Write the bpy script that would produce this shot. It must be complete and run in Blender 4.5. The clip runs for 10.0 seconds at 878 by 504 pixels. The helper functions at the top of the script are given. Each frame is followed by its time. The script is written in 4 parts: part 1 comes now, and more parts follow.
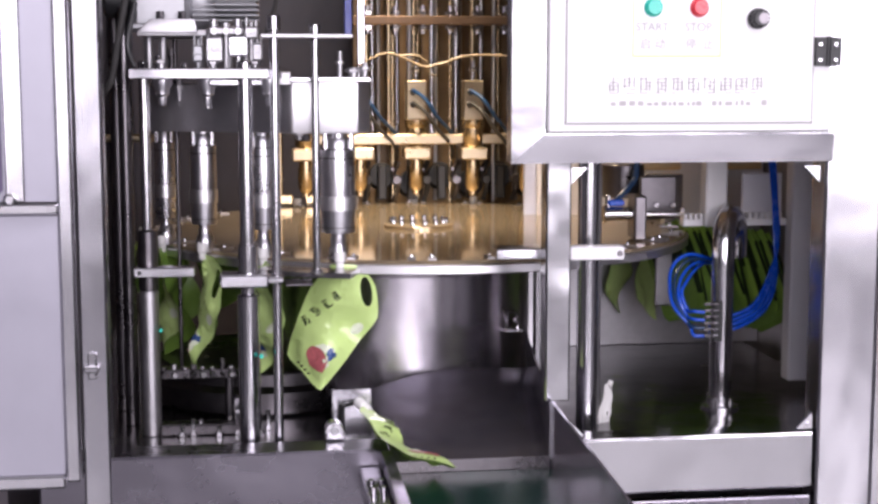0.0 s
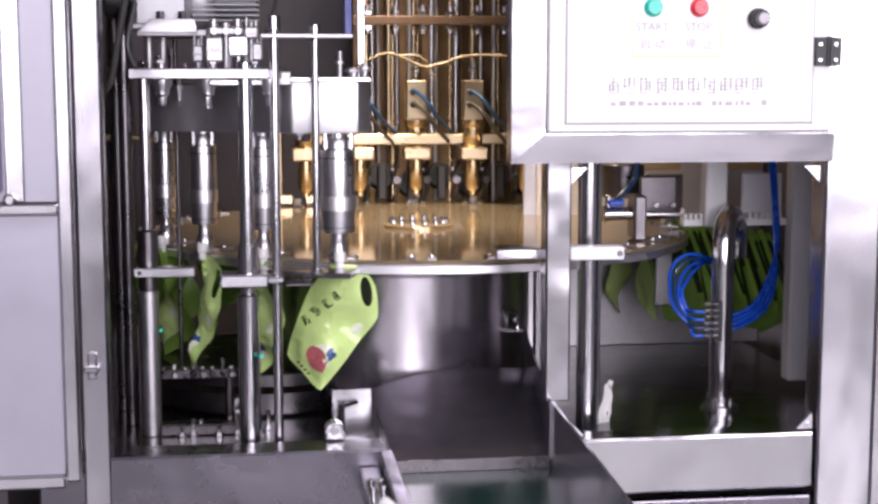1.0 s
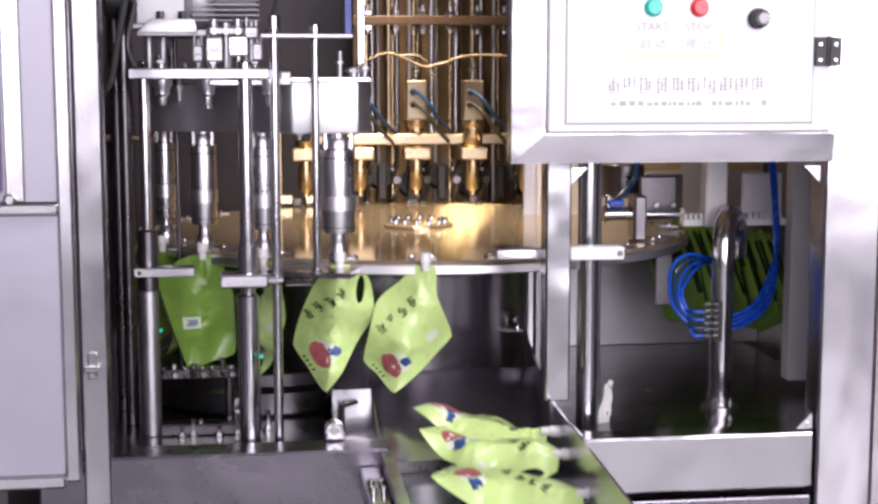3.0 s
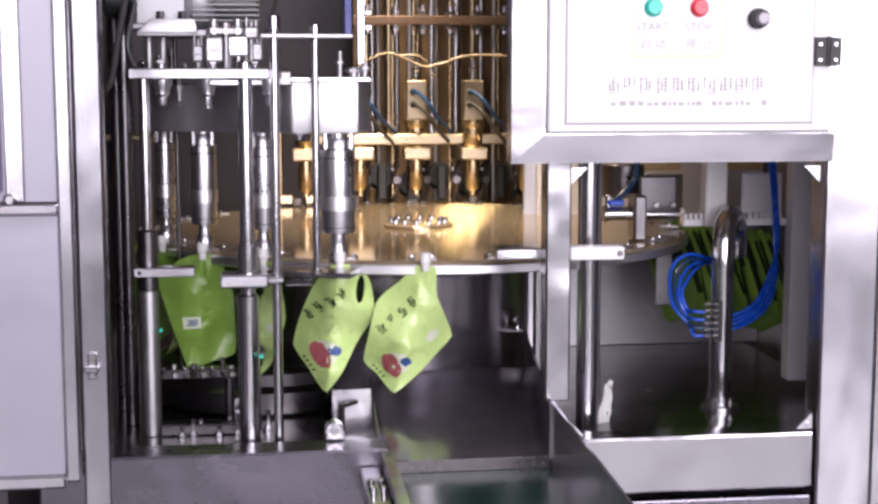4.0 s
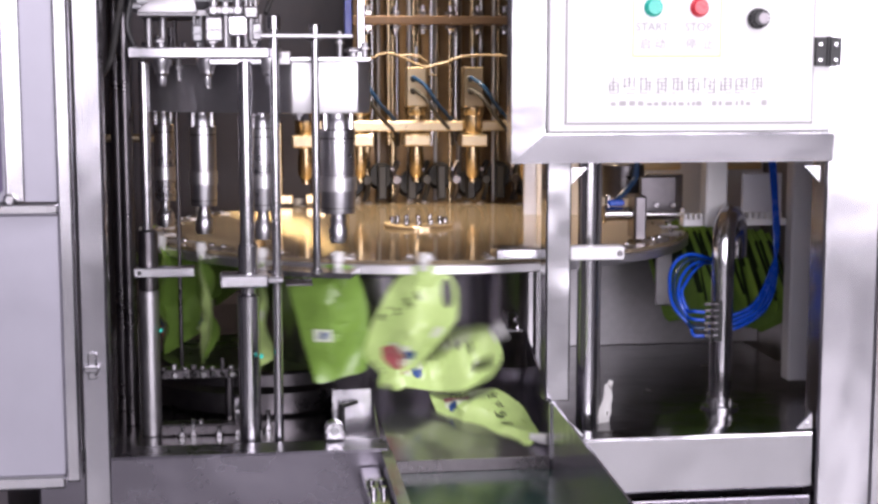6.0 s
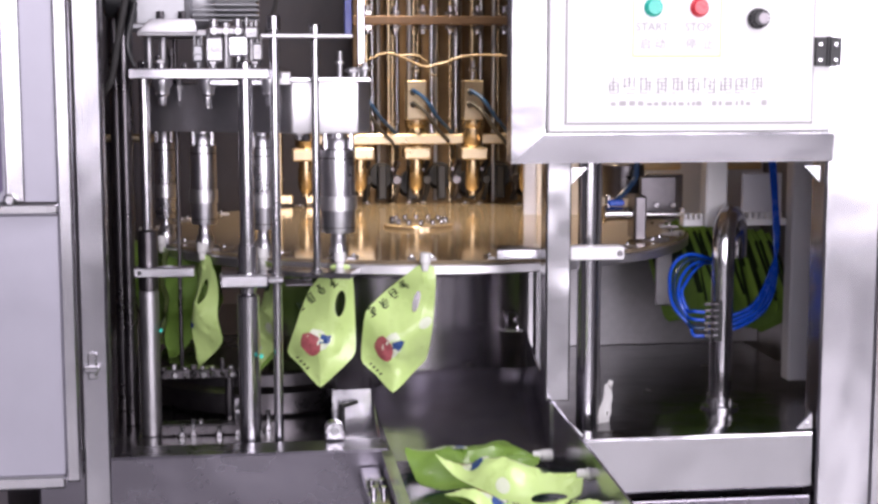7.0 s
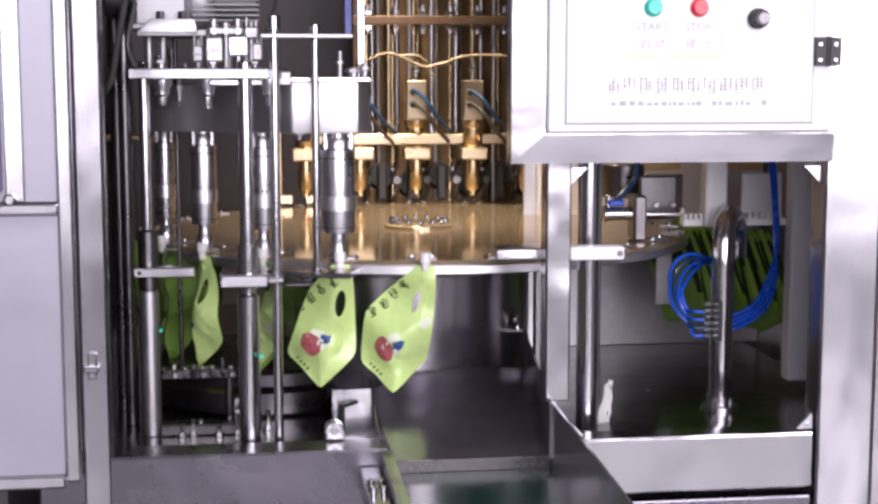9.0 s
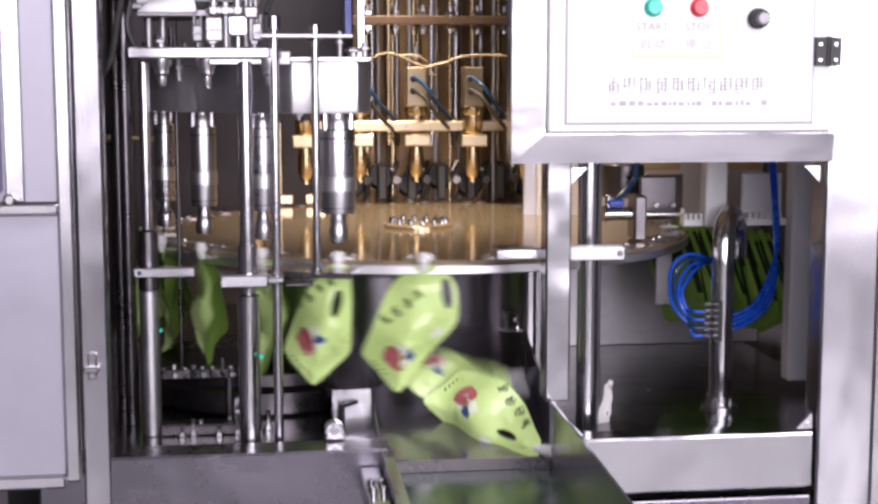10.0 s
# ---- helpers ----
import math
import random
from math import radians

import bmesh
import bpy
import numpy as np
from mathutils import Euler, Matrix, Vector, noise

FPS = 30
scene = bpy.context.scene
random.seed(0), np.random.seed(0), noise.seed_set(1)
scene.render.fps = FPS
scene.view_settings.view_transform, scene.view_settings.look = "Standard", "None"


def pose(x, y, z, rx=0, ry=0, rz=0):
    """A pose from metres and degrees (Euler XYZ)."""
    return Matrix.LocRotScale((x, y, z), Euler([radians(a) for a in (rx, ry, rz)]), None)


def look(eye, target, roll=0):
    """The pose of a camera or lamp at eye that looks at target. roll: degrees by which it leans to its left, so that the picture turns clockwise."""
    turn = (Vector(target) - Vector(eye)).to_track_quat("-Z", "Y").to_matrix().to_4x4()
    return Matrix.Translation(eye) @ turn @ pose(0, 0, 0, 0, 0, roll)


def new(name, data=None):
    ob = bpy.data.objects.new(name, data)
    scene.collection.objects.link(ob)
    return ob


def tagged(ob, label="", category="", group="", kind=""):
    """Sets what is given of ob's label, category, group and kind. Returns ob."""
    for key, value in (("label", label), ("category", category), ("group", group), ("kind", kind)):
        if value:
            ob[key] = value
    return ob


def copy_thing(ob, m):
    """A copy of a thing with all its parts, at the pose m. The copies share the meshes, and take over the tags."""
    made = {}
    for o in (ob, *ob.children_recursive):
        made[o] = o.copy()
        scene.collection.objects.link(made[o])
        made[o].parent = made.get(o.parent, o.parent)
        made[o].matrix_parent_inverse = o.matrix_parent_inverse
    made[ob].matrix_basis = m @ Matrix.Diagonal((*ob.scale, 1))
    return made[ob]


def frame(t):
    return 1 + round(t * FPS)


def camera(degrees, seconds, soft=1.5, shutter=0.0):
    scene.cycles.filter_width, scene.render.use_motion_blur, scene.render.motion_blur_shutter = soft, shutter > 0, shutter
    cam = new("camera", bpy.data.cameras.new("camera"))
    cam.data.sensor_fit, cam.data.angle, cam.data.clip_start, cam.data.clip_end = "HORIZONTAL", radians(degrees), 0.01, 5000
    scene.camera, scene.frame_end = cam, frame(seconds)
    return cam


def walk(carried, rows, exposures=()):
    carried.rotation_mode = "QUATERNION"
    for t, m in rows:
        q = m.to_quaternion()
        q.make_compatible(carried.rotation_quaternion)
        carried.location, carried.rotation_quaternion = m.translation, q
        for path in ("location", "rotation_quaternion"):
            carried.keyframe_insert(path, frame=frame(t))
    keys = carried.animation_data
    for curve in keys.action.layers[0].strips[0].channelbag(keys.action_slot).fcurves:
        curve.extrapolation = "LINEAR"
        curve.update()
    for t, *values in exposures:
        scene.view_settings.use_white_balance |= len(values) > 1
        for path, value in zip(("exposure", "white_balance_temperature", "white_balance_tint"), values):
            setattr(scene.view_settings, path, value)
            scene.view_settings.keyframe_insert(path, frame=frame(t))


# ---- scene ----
cam = camera(33.57, 10.0, soft=2.8, shutter=0.5)
EYE = pose(-0.360, -3.069, 1.288, 90 - 7.14, 0, -7.5)
walk(cam, [(0.0, EYE), (10.0, EYE)])
scene.view_settings.exposure = 0.0

# ---------------------------------------------------------------- light
world = bpy.data.worlds.new("world")
scene.world = world
world.use_nodes = True
world.node_tree.nodes["Background"].inputs[0].default_value = (0.80, 0.82, 1.0, 1)
world.node_tree.nodes["Background"].inputs[1].default_value = 0.02


def area(name, eye, target, sx, sy, watts, colour):
    data = bpy.data.lights.new(name, "AREA")
    data.shape, data.size, data.size_y, data.energy, data.color = "RECTANGLE", sx, sy, watts, colour
    ob = new(name, data)
    ob.matrix_world = look(eye, target)
    return ob


DAY = (0.97, 0.905, 1.0)
# daylight through the hall's two south windows, behind the camera, with a pier between them
area("south_window_light", (1.57, -6.95, 1.975), (1.57, 0.0, 1.975), 4.1, 2.45, 345, DAY)
area("narrow_window_light", (-1.80, -6.95, 1.975), (-1.80, 0.0, 1.975), 1.2, 2.45, 62, DAY)
area("ceiling_lamp", (1.1, -2.4, 4.1), (0.3, -1.0, 0.9), 3.2, 0.4, 80, DAY)
# warm lamp added out of view to brighten the filling unit and table
lamp = area("added_filler_lamp", (0.0, 0.12, 1.83), (0.0, 0.26, 0.95), 0.06, 0.6, 9, (1.0, 0.80, 0.58))
lamp.data.spread = radians(84)

# ---------------------------------------------------------------- materials


def material(name, colour, rough=0.5, metal=0.0, vary=0.12, scale=6.0, grain=60.0, bump=0.0, stretch=(1, 1, 1), rough_vary=0.1,
             emit=0.0, transmission=0.0, coat=0.0, subsurface=0.0, dent=0.0, wave=(0, 0, 0)):
    """Principled surface with two scales of mottling, uneven gloss and fine relief."""
    m = bpy.data.materials.new(name)
    m.use_nodes = True
    nt = m.node_tree
    b = nt.nodes["Principled BSDF"]
    tc = nt.nodes.new("ShaderNodeTexCoord")
    mp = nt.nodes.new("ShaderNodeMapping")
    mp.inputs["Scale"].default_value = stretch
    nt.links.new(tc.outputs["Object"], mp.inputs[0])
    big, fine = nt.nodes.new("ShaderNodeTexNoise"), nt.nodes.new("ShaderNodeTexNoise")
    big.inputs["Scale"].default_value, fine.inputs["Scale"].default_value = scale, grain
    big.inputs["Detail"].default_value, fine.inputs["Detail"].default_value = 5, 3
    nt.links.new(tc.outputs["Object"], big.inputs["Vector"])
    nt.links.new(mp.outputs[0], fine.inputs["Vector"])
    add = nt.nodes.new("ShaderNodeMath")
    add.operation = "MULTIPLY_ADD"
    add.inputs[1].default_value = 0.55
    half = nt.nodes.new("ShaderNodeMath")
    half.operation = "MULTIPLY"
    half.inputs[1].default_value = 0.45
    nt.links.new(fine.outputs["Fac"], half.inputs[0])
    nt.links.new(big.outputs["Fac"], add.inputs[0])
    nt.links.new(half.outputs[0], add.inputs[2])
    ramp = nt.nodes.new("ShaderNodeMapRange")
    ramp.inputs[1].default_value, ramp.inputs[2].default_value = 0.22, 0.78
    nt.links.new(add.outputs[0], ramp.inputs[0])
    mix = nt.nodes.new("ShaderNodeMix")
    mix.data_type = "RGBA"
    mix.inputs[6].default_value = (*[c * (1 - vary) for c in colour], 1)
    mix.inputs[7].default_value = (*[min(1, c * (1 + vary)) for c in colour], 1)
    nt.links.new(ramp.outputs[0], mix.inputs[0])
    nt.links.new(mix.outputs[2], b.inputs["Base Color"])
    rr = nt.nodes.new("ShaderNodeMapRange")
    rr.inputs[3].default_value, rr.inputs[4].default_value = max(0.02, rough - rough_vary), min(1, rough + rough_vary)
    nt.links.new(ramp.outputs[0], rr.inputs[0])
    nt.links.new(rr.outputs[0], b.inputs["Roughness"])
    b.inputs["Metallic"].default_value = metal
    b.inputs["Transmission Weight"].default_value = transmission
    b.inputs["Coat Weight"].default_value = coat
    b.inputs["Subsurface Weight"].default_value = subsurface
    if emit:
        b.inputs["Emission Color"].default_value = (*colour, 1)
        b.inputs["Emission Strength"].default_value = emit
    last = None
    if dent:
        soft = nt.nodes.new("ShaderNodeMapping")
        soft.inputs["Scale"].default_value = wave if any(wave) else (scale, scale, scale)
        nt.links.new(tc.outputs["Object"], soft.inputs[0])
        buckle = nt.nodes.new("ShaderNodeTexNoise")
        buckle.inputs["Scale"].default_value, buckle.inputs["Detail"].default_value = 1.0, 2
        nt.links.new(soft.outputs[0], buckle.inputs["Vector"])
        last = nt.nodes.new("ShaderNodeBump")
        last.inputs["Strength"].default_value, last.inputs["Distance"].default_value = dent, 0.012
        nt.links.new(buckle.outputs["Fac"], last.inputs["Height"])
    if bump:
        bp = nt.nodes.new("ShaderNodeBump")
        bp.inputs["Strength"].default_value, bp.inputs["Distance"].default_value = bump, 0.002
        nt.links.new(fine.outputs["Fac"], bp.inputs["Height"])
        if last:
            nt.links.new(last.outputs[0], bp.inputs["Normal"])
        last = bp
    if last:
        nt.links.new(last.outputs[0], b.inputs["Normal"])
    return m


STEEL = material("brushed_steel", (0.55, 0.54, 0.57), 0.22, 1, 0.06, 3, 11, 0.0, (1, 1, 1), 0.06, dent=0.6, wave=(6, 6, 4))
STEEL_H = material("brushed_steel_lengthwise", (0.47, 0.46, 0.49), 0.22, 1, 0.06, 3, 11, 0.0, (1, 1, 1), 0.05, dent=0.55, wave=(5, 5, 9))
# the next three are darkened copies of the frame steel, shade in the colour
SILL_STEEL = material("shaded_sill_steel", (0.165, 0.155, 0.18), 0.27, 1, 0.16, 5, 14, 0.0, (1, 1, 1), 0.08, dent=0.6, wave=(5, 5, 9))
SHEET = material("dimmed_sheet_steel", (0.42, 0.41, 0.44), 0.20, 1, 0.10, 4, 12, 0.0, (1, 1, 1), 0.07, dent=0.6, wave=(6, 6, 4))
SILL_PALE = material("half_shaded_sill_steel", (0.30, 0.295, 0.31), 0.20, 1, 0.14, 5, 14, 0.0, (1, 1, 1), 0.08, dent=0.8, wave=(6, 6, 5))
RIM = material("turned_rim_steel", (0.72, 0.71, 0.73), 0.38, 1, 0.06, 6, 60, 0.0, (1, 1, 1), 0.06)
POLISHED = material("polished_steel", (0.56, 0.55, 0.575), 0.17, 1, 0.08, 9, 90, 0.0, (1, 1, 1), 0.06)
DULL = material("dull_machined_steel", (0.46, 0.45, 0.47), 0.42, 1, 0.15, 8, 70, 0.04)
# plain steel; the filler's amber reflection is mixed into the base colour
TABLE = material("amber_tinted_plate_steel", (0.43, 0.34, 0.235), 0.085, 0.6, 0.12, 7, 60, 0.0, (1, 1, 1), 0.03)
DARK = material("dark_steel", (0.145, 0.135, 0.145), 0.30, 1, 0.30, 7, 50, 0.05)
DRUM = material("drum_sheet_steel", (0.52, 0.49, 0.53), 0.24, 1, 0.12, 4, 40, 0.0, (1, 1, 1), 0.05, dent=0.35, wave=(8, 8, 3))
HEAD = material("satin_turned_steel", (0.60, 0.59, 0.62), 0.29, 1, 0.08, 9, 70, 0.0, (1, 1, 1), 0.06)
BRASS = material("amber_lit_brass", (0.62, 0.49, 0.31), 0.24, 1, 0.14, 9, 60, 0.0, (1, 1, 1), 0.08)
BRASS_PALE = material("pale_brass", (0.52, 0.43, 0.30), 0.32, 1, 0.14, 9, 60)
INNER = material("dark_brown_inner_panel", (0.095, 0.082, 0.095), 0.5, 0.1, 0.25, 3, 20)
AMBER = material("amber_brown_panel", (0.20, 0.13, 0.07), 0.36, 0.3, 0.35, 4, 30)
WHITE = material("white_enamel", (0.82, 0.81, 0.83), 0.38, 0, 0.02, 3, 30, 0.0, (1, 1, 1), 0.05)
PLATE = material("white_panel_plate", (0.80, 0.79, 0.81), 0.30, 0, 0.02, 3, 30)
BLACK = material("black_plastic", (0.018, 0.018, 0.02), 0.42, 0, 0.25, 8, 60)
RUBBER = material("black_hose_rubber", (0.03, 0.028, 0.028), 0.55, 0, 0.25, 8, 60)
BELT = material("green_conveyor_belt", (0.005, 0.030, 0.022), 0.20, 0, 0.35, 5, 90, 0.04)
WET = material("wet_deck_steel", (0.26, 0.25, 0.26), 0.21, 1, 0.45, 9, 40, 0.03, dent=0.3, wave=(12, 12, 12))
CHUTE = material("grey_chute_sheet", (0.35, 0.33, 0.39), 0.21, 0.9, 0.14, 4, 40, 0.02, dent=0.3, wave=(8, 8, 8))
FROST = material("frosted_door_sheet", (0.40, 0.39, 0.455), 0.36, 0.25, 0.06, 3, 20, dent=0.3, wave=(4, 4, 6))
ALU = material("cast_aluminium", (0.40, 0.40, 0.42), 0.48, 0.8, 0.14, 12, 90, 0.1)
BLUE = material("blue_air_hose", (0.006, 0.085, 0.62), 0.28, 0, 0.12, 10, 60, coat=0.4)
BLUE_DARK = material("dark_blue_hose", (0.012, 0.045, 0.12), 0.3, 0, 0.2, 10, 60, coat=0.3)
CREAM = material("cream_wire", (0.20, 0.15, 0.095), 0.5, 0, 0.1)
GREEN_BTN = material("green_button", (0.02, 0.42, 0.34), 0.3, 0, 0.06, emit=0.35)
RED_BTN = material("red_button", (0.62, 0.03, 0.05), 0.3, 0, 0.06, emit=0.25)
LIME = material("lime_border", (0.62, 0.85, 0.35), 0.5, 0, 0.05)
INK = material("grey_ink", (0.33, 0.31, 0.32), 0.6, 0, 0.15)
INK_PALE = material("pale_grey_ink", (0.46, 0.44, 0.45), 0.6, 0, 0.12)
CAP = material("white_spout_plastic", (0.82, 0.81, 0.80), 0.4, 0, 0.03)
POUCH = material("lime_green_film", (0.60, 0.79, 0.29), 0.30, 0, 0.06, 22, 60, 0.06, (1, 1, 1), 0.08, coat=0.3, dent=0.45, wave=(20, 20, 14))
# same green film, with the shade on backs and magazine put into its colour
POUCH_SHADED = material("shaded_lime_film", (0.21, 0.36, 0.065), 0.36, 0, 0.14, 18, 50, 0.06, (1, 1, 1), 0.10, coat=0.2, dent=0.5, wave=(20, 20, 14))
PRINT_DARK = material("dark_print", (0.015, 0.03, 0.01), 0.45, 0, 0.3)
PRINT_RED = material("red_print", (0.45, 0.12, 0.13), 0.32, 0, 0.55, 55, 200)
PRINT_BLUE = material("blue_print", (0.04, 0.09, 0.27), 0.32, 0, 0.6, 70, 200)
PRINT_PALE = material("pale_print", (0.74, 0.80, 0.62), 0.4, 0, 0.1, 60, 200)
AMBER_BLOCK = material("amber_plastic_block", (0.72, 0.52, 0.26), 0.4, 0, 0.1)
# pale colour stands for light that doesn't reach into the right bay
PALE_PANEL = material("brightened_grey_panel", (0.72, 0.71, 0.77), 0.45, 0, 0.06, 3, 20)
HALL_WALL = material("grey_hall_wall", (0.13, 0.125, 0.14), 0.8, 0, 0.08, 1, 12)
HALL_FLOOR = material("sealed_concrete_floor", (0.21, 0.205, 0.215), 0.34, 0, 0.15, 2, 20, coat=0.2)
HALL_CEIL = material("white_hall_ceiling", (0.72, 0.72, 0.74), 0.8, 0, 0.05)



def brush(m, way, share, rough, anisotropy, colour):
    """Adds a straight brushing along one way of the object, which draws a lamp out into a streak."""
    nt = m.node_tree
    plain = nt.nodes["Principled BSDF"]
    gloss = nt.nodes.new("ShaderNodeBsdfAnisotropic")
    gloss.inputs["Color"].default_value = (*colour, 1)
    gloss.inputs["Roughness"].default_value, gloss.inputs["Anisotropy"].default_value = rough, anisotropy
    turn = nt.nodes.new("ShaderNodeVectorTransform")
    turn.vector_type, turn.convert_from, turn.convert_to = "VECTOR", "OBJECT", "WORLD"
    turn.inputs[0].default_value = way
    nt.links.new(turn.outputs[0], gloss.inputs["Tangent"])
    both = nt.nodes.new("ShaderNodeMixShader")
    both.inputs[0].default_value = share
    nt.links.new(plain.outputs[0], both.inputs[1])
    nt.links.new(gloss.outputs[0], both.inputs[2])
    nt.links.new(both.outputs[0], nt.nodes["Material Output"].inputs["Surface"])


# the streak's gloss is tinted gold too
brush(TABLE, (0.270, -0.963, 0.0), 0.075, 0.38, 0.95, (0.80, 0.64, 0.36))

# ---------------------------------------------------------------- mesh tools


def part(name, bm, mat, parent=None, label="", smooth=True):
    me = bpy.data.meshes.new(name)
    bmesh.ops.recalc_face_normals(bm, faces=bm.faces[:])
    bm.to_mesh(me)
    bm.free()
    for m in (mat if isinstance(mat, (list, tuple)) else [mat]):
        me.materials.append(m)
    if smooth:
        me.polygons.foreach_set("use_smooth", [True] * len(me.polygons))
        me.set_sharp_from_angle(angle=radians(35))
    ob = new(name, me)
    if parent is not None:
        ob.parent = parent
    if label:
        ob["label"] = label
    return ob


def thing(name, label, category, m=None, group="", kind=""):
    ob = new(name)
    ob.empty_display_size = 0.05
    if m is not None:
        ob.matrix_world = m
    return tagged(ob, label, category, group, kind)


def box(bm, lo, hi, bevel=0.002, m=None, seg=1):
    lo, hi = Vector(lo), Vector(hi)
    made = bmesh.ops.create_cube(bm, size=1.0)["verts"]
    for v in made:
        v.co = Vector([(lo[i] + hi[i]) / 2 + v.co[i] * (hi[i] - lo[i]) for i in range(3)])
    if m is not None:
        bmesh.ops.transform(bm, matrix=m, verts=made)
    if bevel:
        edges = list({e for v in made for e in v.link_edges})
        bmesh.ops.bevel(bm, geom=edges, offset=bevel, segments=seg, affect="EDGES", profile=0.5)
    return bm


def new_box(lo, hi, bevel=0.002, m=None, seg=1):
    return box(bmesh.new(), lo, hi, bevel, m, seg)


def frame_of(way):
    w = Vector(way).normalized()
    return w.to_track_quat("Z", "Y").to_matrix()


def rod(bm, a, b, r, seg=20, bevel=0.0):
    """A round bar from a to b, with its ends eased."""
    a, b = Vector(a), Vector(b)
    n = (b - a).length
    e = bevel or min(r * 0.15, 0.002)
    return lathe(bm, [(0, 0), (r - e, 0), (r, e), (r, n - e), (r - e, n), (0, n)], Matrix.Translation(a) @ frame_of(b - a).to_4x4(), seg)


def lathe(bm, profile, m=None, seg=24):
    """A turned body: profile rows of (radius, height)."""
    m = m or Matrix()
    rings = []
    for r, h in profile:
        if r <= 1e-6:
            rings.append([bm.verts.new(m @ Vector((0, 0, h)))])
        else:
            rings.append([bm.verts.new(m @ Vector((r * math.cos(2 * math.pi * i / seg), r * math.sin(2 * math.pi * i / seg), h))) for i in range(seg)])
    for p, q in zip(rings, rings[1:]):
        for i in range(seg):
            j = (i + 1) % seg
            if len(p) == 1 and len(q) == 1:
                continue
            if len(p) == 1:
                bm.faces.new((p[0], q[j], q[i]))
            elif len(q) == 1:
                bm.faces.new((p[i], p[j], q[0]))
            else:
                bm.faces.new((p[i], p[j], q[j], q[i]))
    return bm


def smooth_line(points, steps=8):
    pts = [Vector(p) for p in points]
    pts = [pts[0] * 2 - pts[1]] + pts + [pts[-1] * 2 - pts[-2]]
    out = []
    for i in range(1, len(pts) - 2):
        p0, p1, p2, p3 = pts[i - 1:i + 3]
        for k in range(steps):
            t = k / steps
            out.append(0.5 * (2 * p1 + (p2 - p0) * t + (2 * p0 - 5 * p1 + 4 * p2 - p3) * t * t + (3 * p1 - p0 - 3 * p2 + p3) * t ** 3))
    return out + [pts[-2]]


def tube(bm, points, r, seg=10, steps=8):
    """A hose or bent pipe along a smooth line."""
    line = smooth_line(points, steps)
    rings, up = [], Vector((0.13, 0.27, 1)).normalized()
    for i, p in enumerate(line):
        way = (line[min(i + 1, len(line) - 1)] - line[max(i - 1, 0)]).normalized()
        u = up - way * up.dot(way)
        if u.length < 0.05:
            u = way.orthogonal()
        u.normalize()
        up = u
        v = way.cross(u)
        rings.append([bm.verts.new(p + r * (math.cos(2 * math.pi * k / seg) * u + math.sin(2 * math.pi * k / seg) * v)) for k in range(seg)])
    for p, q in zip(rings, rings[1:]):
        for k in range(seg):
            j = (k + 1) % seg
            bm.faces.new((p[k], p[j], q[j], q[k]))
    bm.faces.new(rings[0])
    bm.faces.new(rings[-1])
    return bm


def prism(bm, outline, lo, hi, axis="z", m=None, bevel=0.0):
    """A flat outline (pairs) pushed from lo to hi along an axis."""
    def put(p, h):
        return {"z": Vector((p[0], p[1], h)), "y": Vector((p[0], h, p[1])), "x": Vector((h, p[0], p[1]))}[axis]
    a = [bm.verts.new(put(p, lo)) for p in outline]
    b = [bm.verts.new(put(p, hi)) for p in outline]
    bm.faces.new(a), bm.faces.new(b)
    for i in range(len(a)):
        j = (i + 1) % len(a)
        bm.faces.new((a[i], a[j], b[j], b[i]))
    if m is not None:
        bmesh.ops.transform(bm, matrix=m, verts=a + b)
    if bevel:
        bmesh.ops.bevel(bm, geom=list({e for v in a + b for e in v.link_edges}), offset=bevel, segments=2, affect="EDGES", profile=0.5)
    return bm


def arc_plate(bm, r0, r1, a0, a1, lo, hi, seg=24):
    """A sector of a ring; angles in degrees from the machine's front, turning to its right."""
    def at(r, a):
        return (r * math.sin(radians(a)), -r * math.cos(radians(a)))
    steps = [a0 + (a1 - a0) * i / seg for i in range(seg + 1)]
    return prism(bm, [at(r1, a) for a in steps] + [at(r0, a) for a in reversed(steps)], lo, hi)


def around(r, a, z=0.0):
    return Vector((r * math.sin(radians(a)), -r * math.cos(radians(a)), z))


def bolt(bm, at, way, r=0.006, h=0.006):
    m = Matrix.Translation(at) @ frame_of(way).to_4x4()
    lathe(bm, [(0, 0), (r, 0), (r, h * 0.75), (r * 0.8, h), (0, h)], m, 6)


TABLE_Z, RING, SILL = 0.956, 0.55, 0.668

# ---------------------------------------------------------------- the hall around


def build_hall():
    def slab(name, lo, hi, mat, label):
        tagged(part(name, new_box(lo, hi, 0), mat, None, "", False), label, name.split("_")[0], kind="structure")
    slab("floor", (-5, -7, -0.1), (5, 4, 0), HALL_FLOOR, "grey sealed concrete floor of the factory hall")
    slab("ceiling", (-5.2, -7.2, 4.2), (5.2, 4.2, 4.3), HALL_CEIL, "plain white ceiling of the factory hall")
    for name, x0, x1, z0, z1 in (("wall_south_left", -5, -2.42, 0, 4.2), ("wall_south_pier", -1.18, -0.50, 0, 4.2), ("wall_south_right", 3.64, 5, 0, 4.2),
                                 ("wall_south_low", -0.50, 3.64, 0, 0.73), ("wall_south_top", -0.50, 3.64, 3.22, 4.2), ("wall_south_sill", -2.42, -1.18, 0, 0.73), ("wall_south_lintel", -2.42, -1.18, 3.22, 4.2)):
        slab(name, (x0, -7.2, z0), (x1, -7, z1), HALL_WALL, "plain grey hall wall round the windows")
    slab("wall_north", (-5, 4, 0), (5, 4.2, 4.2), HALL_WALL, "plain grey hall wall")
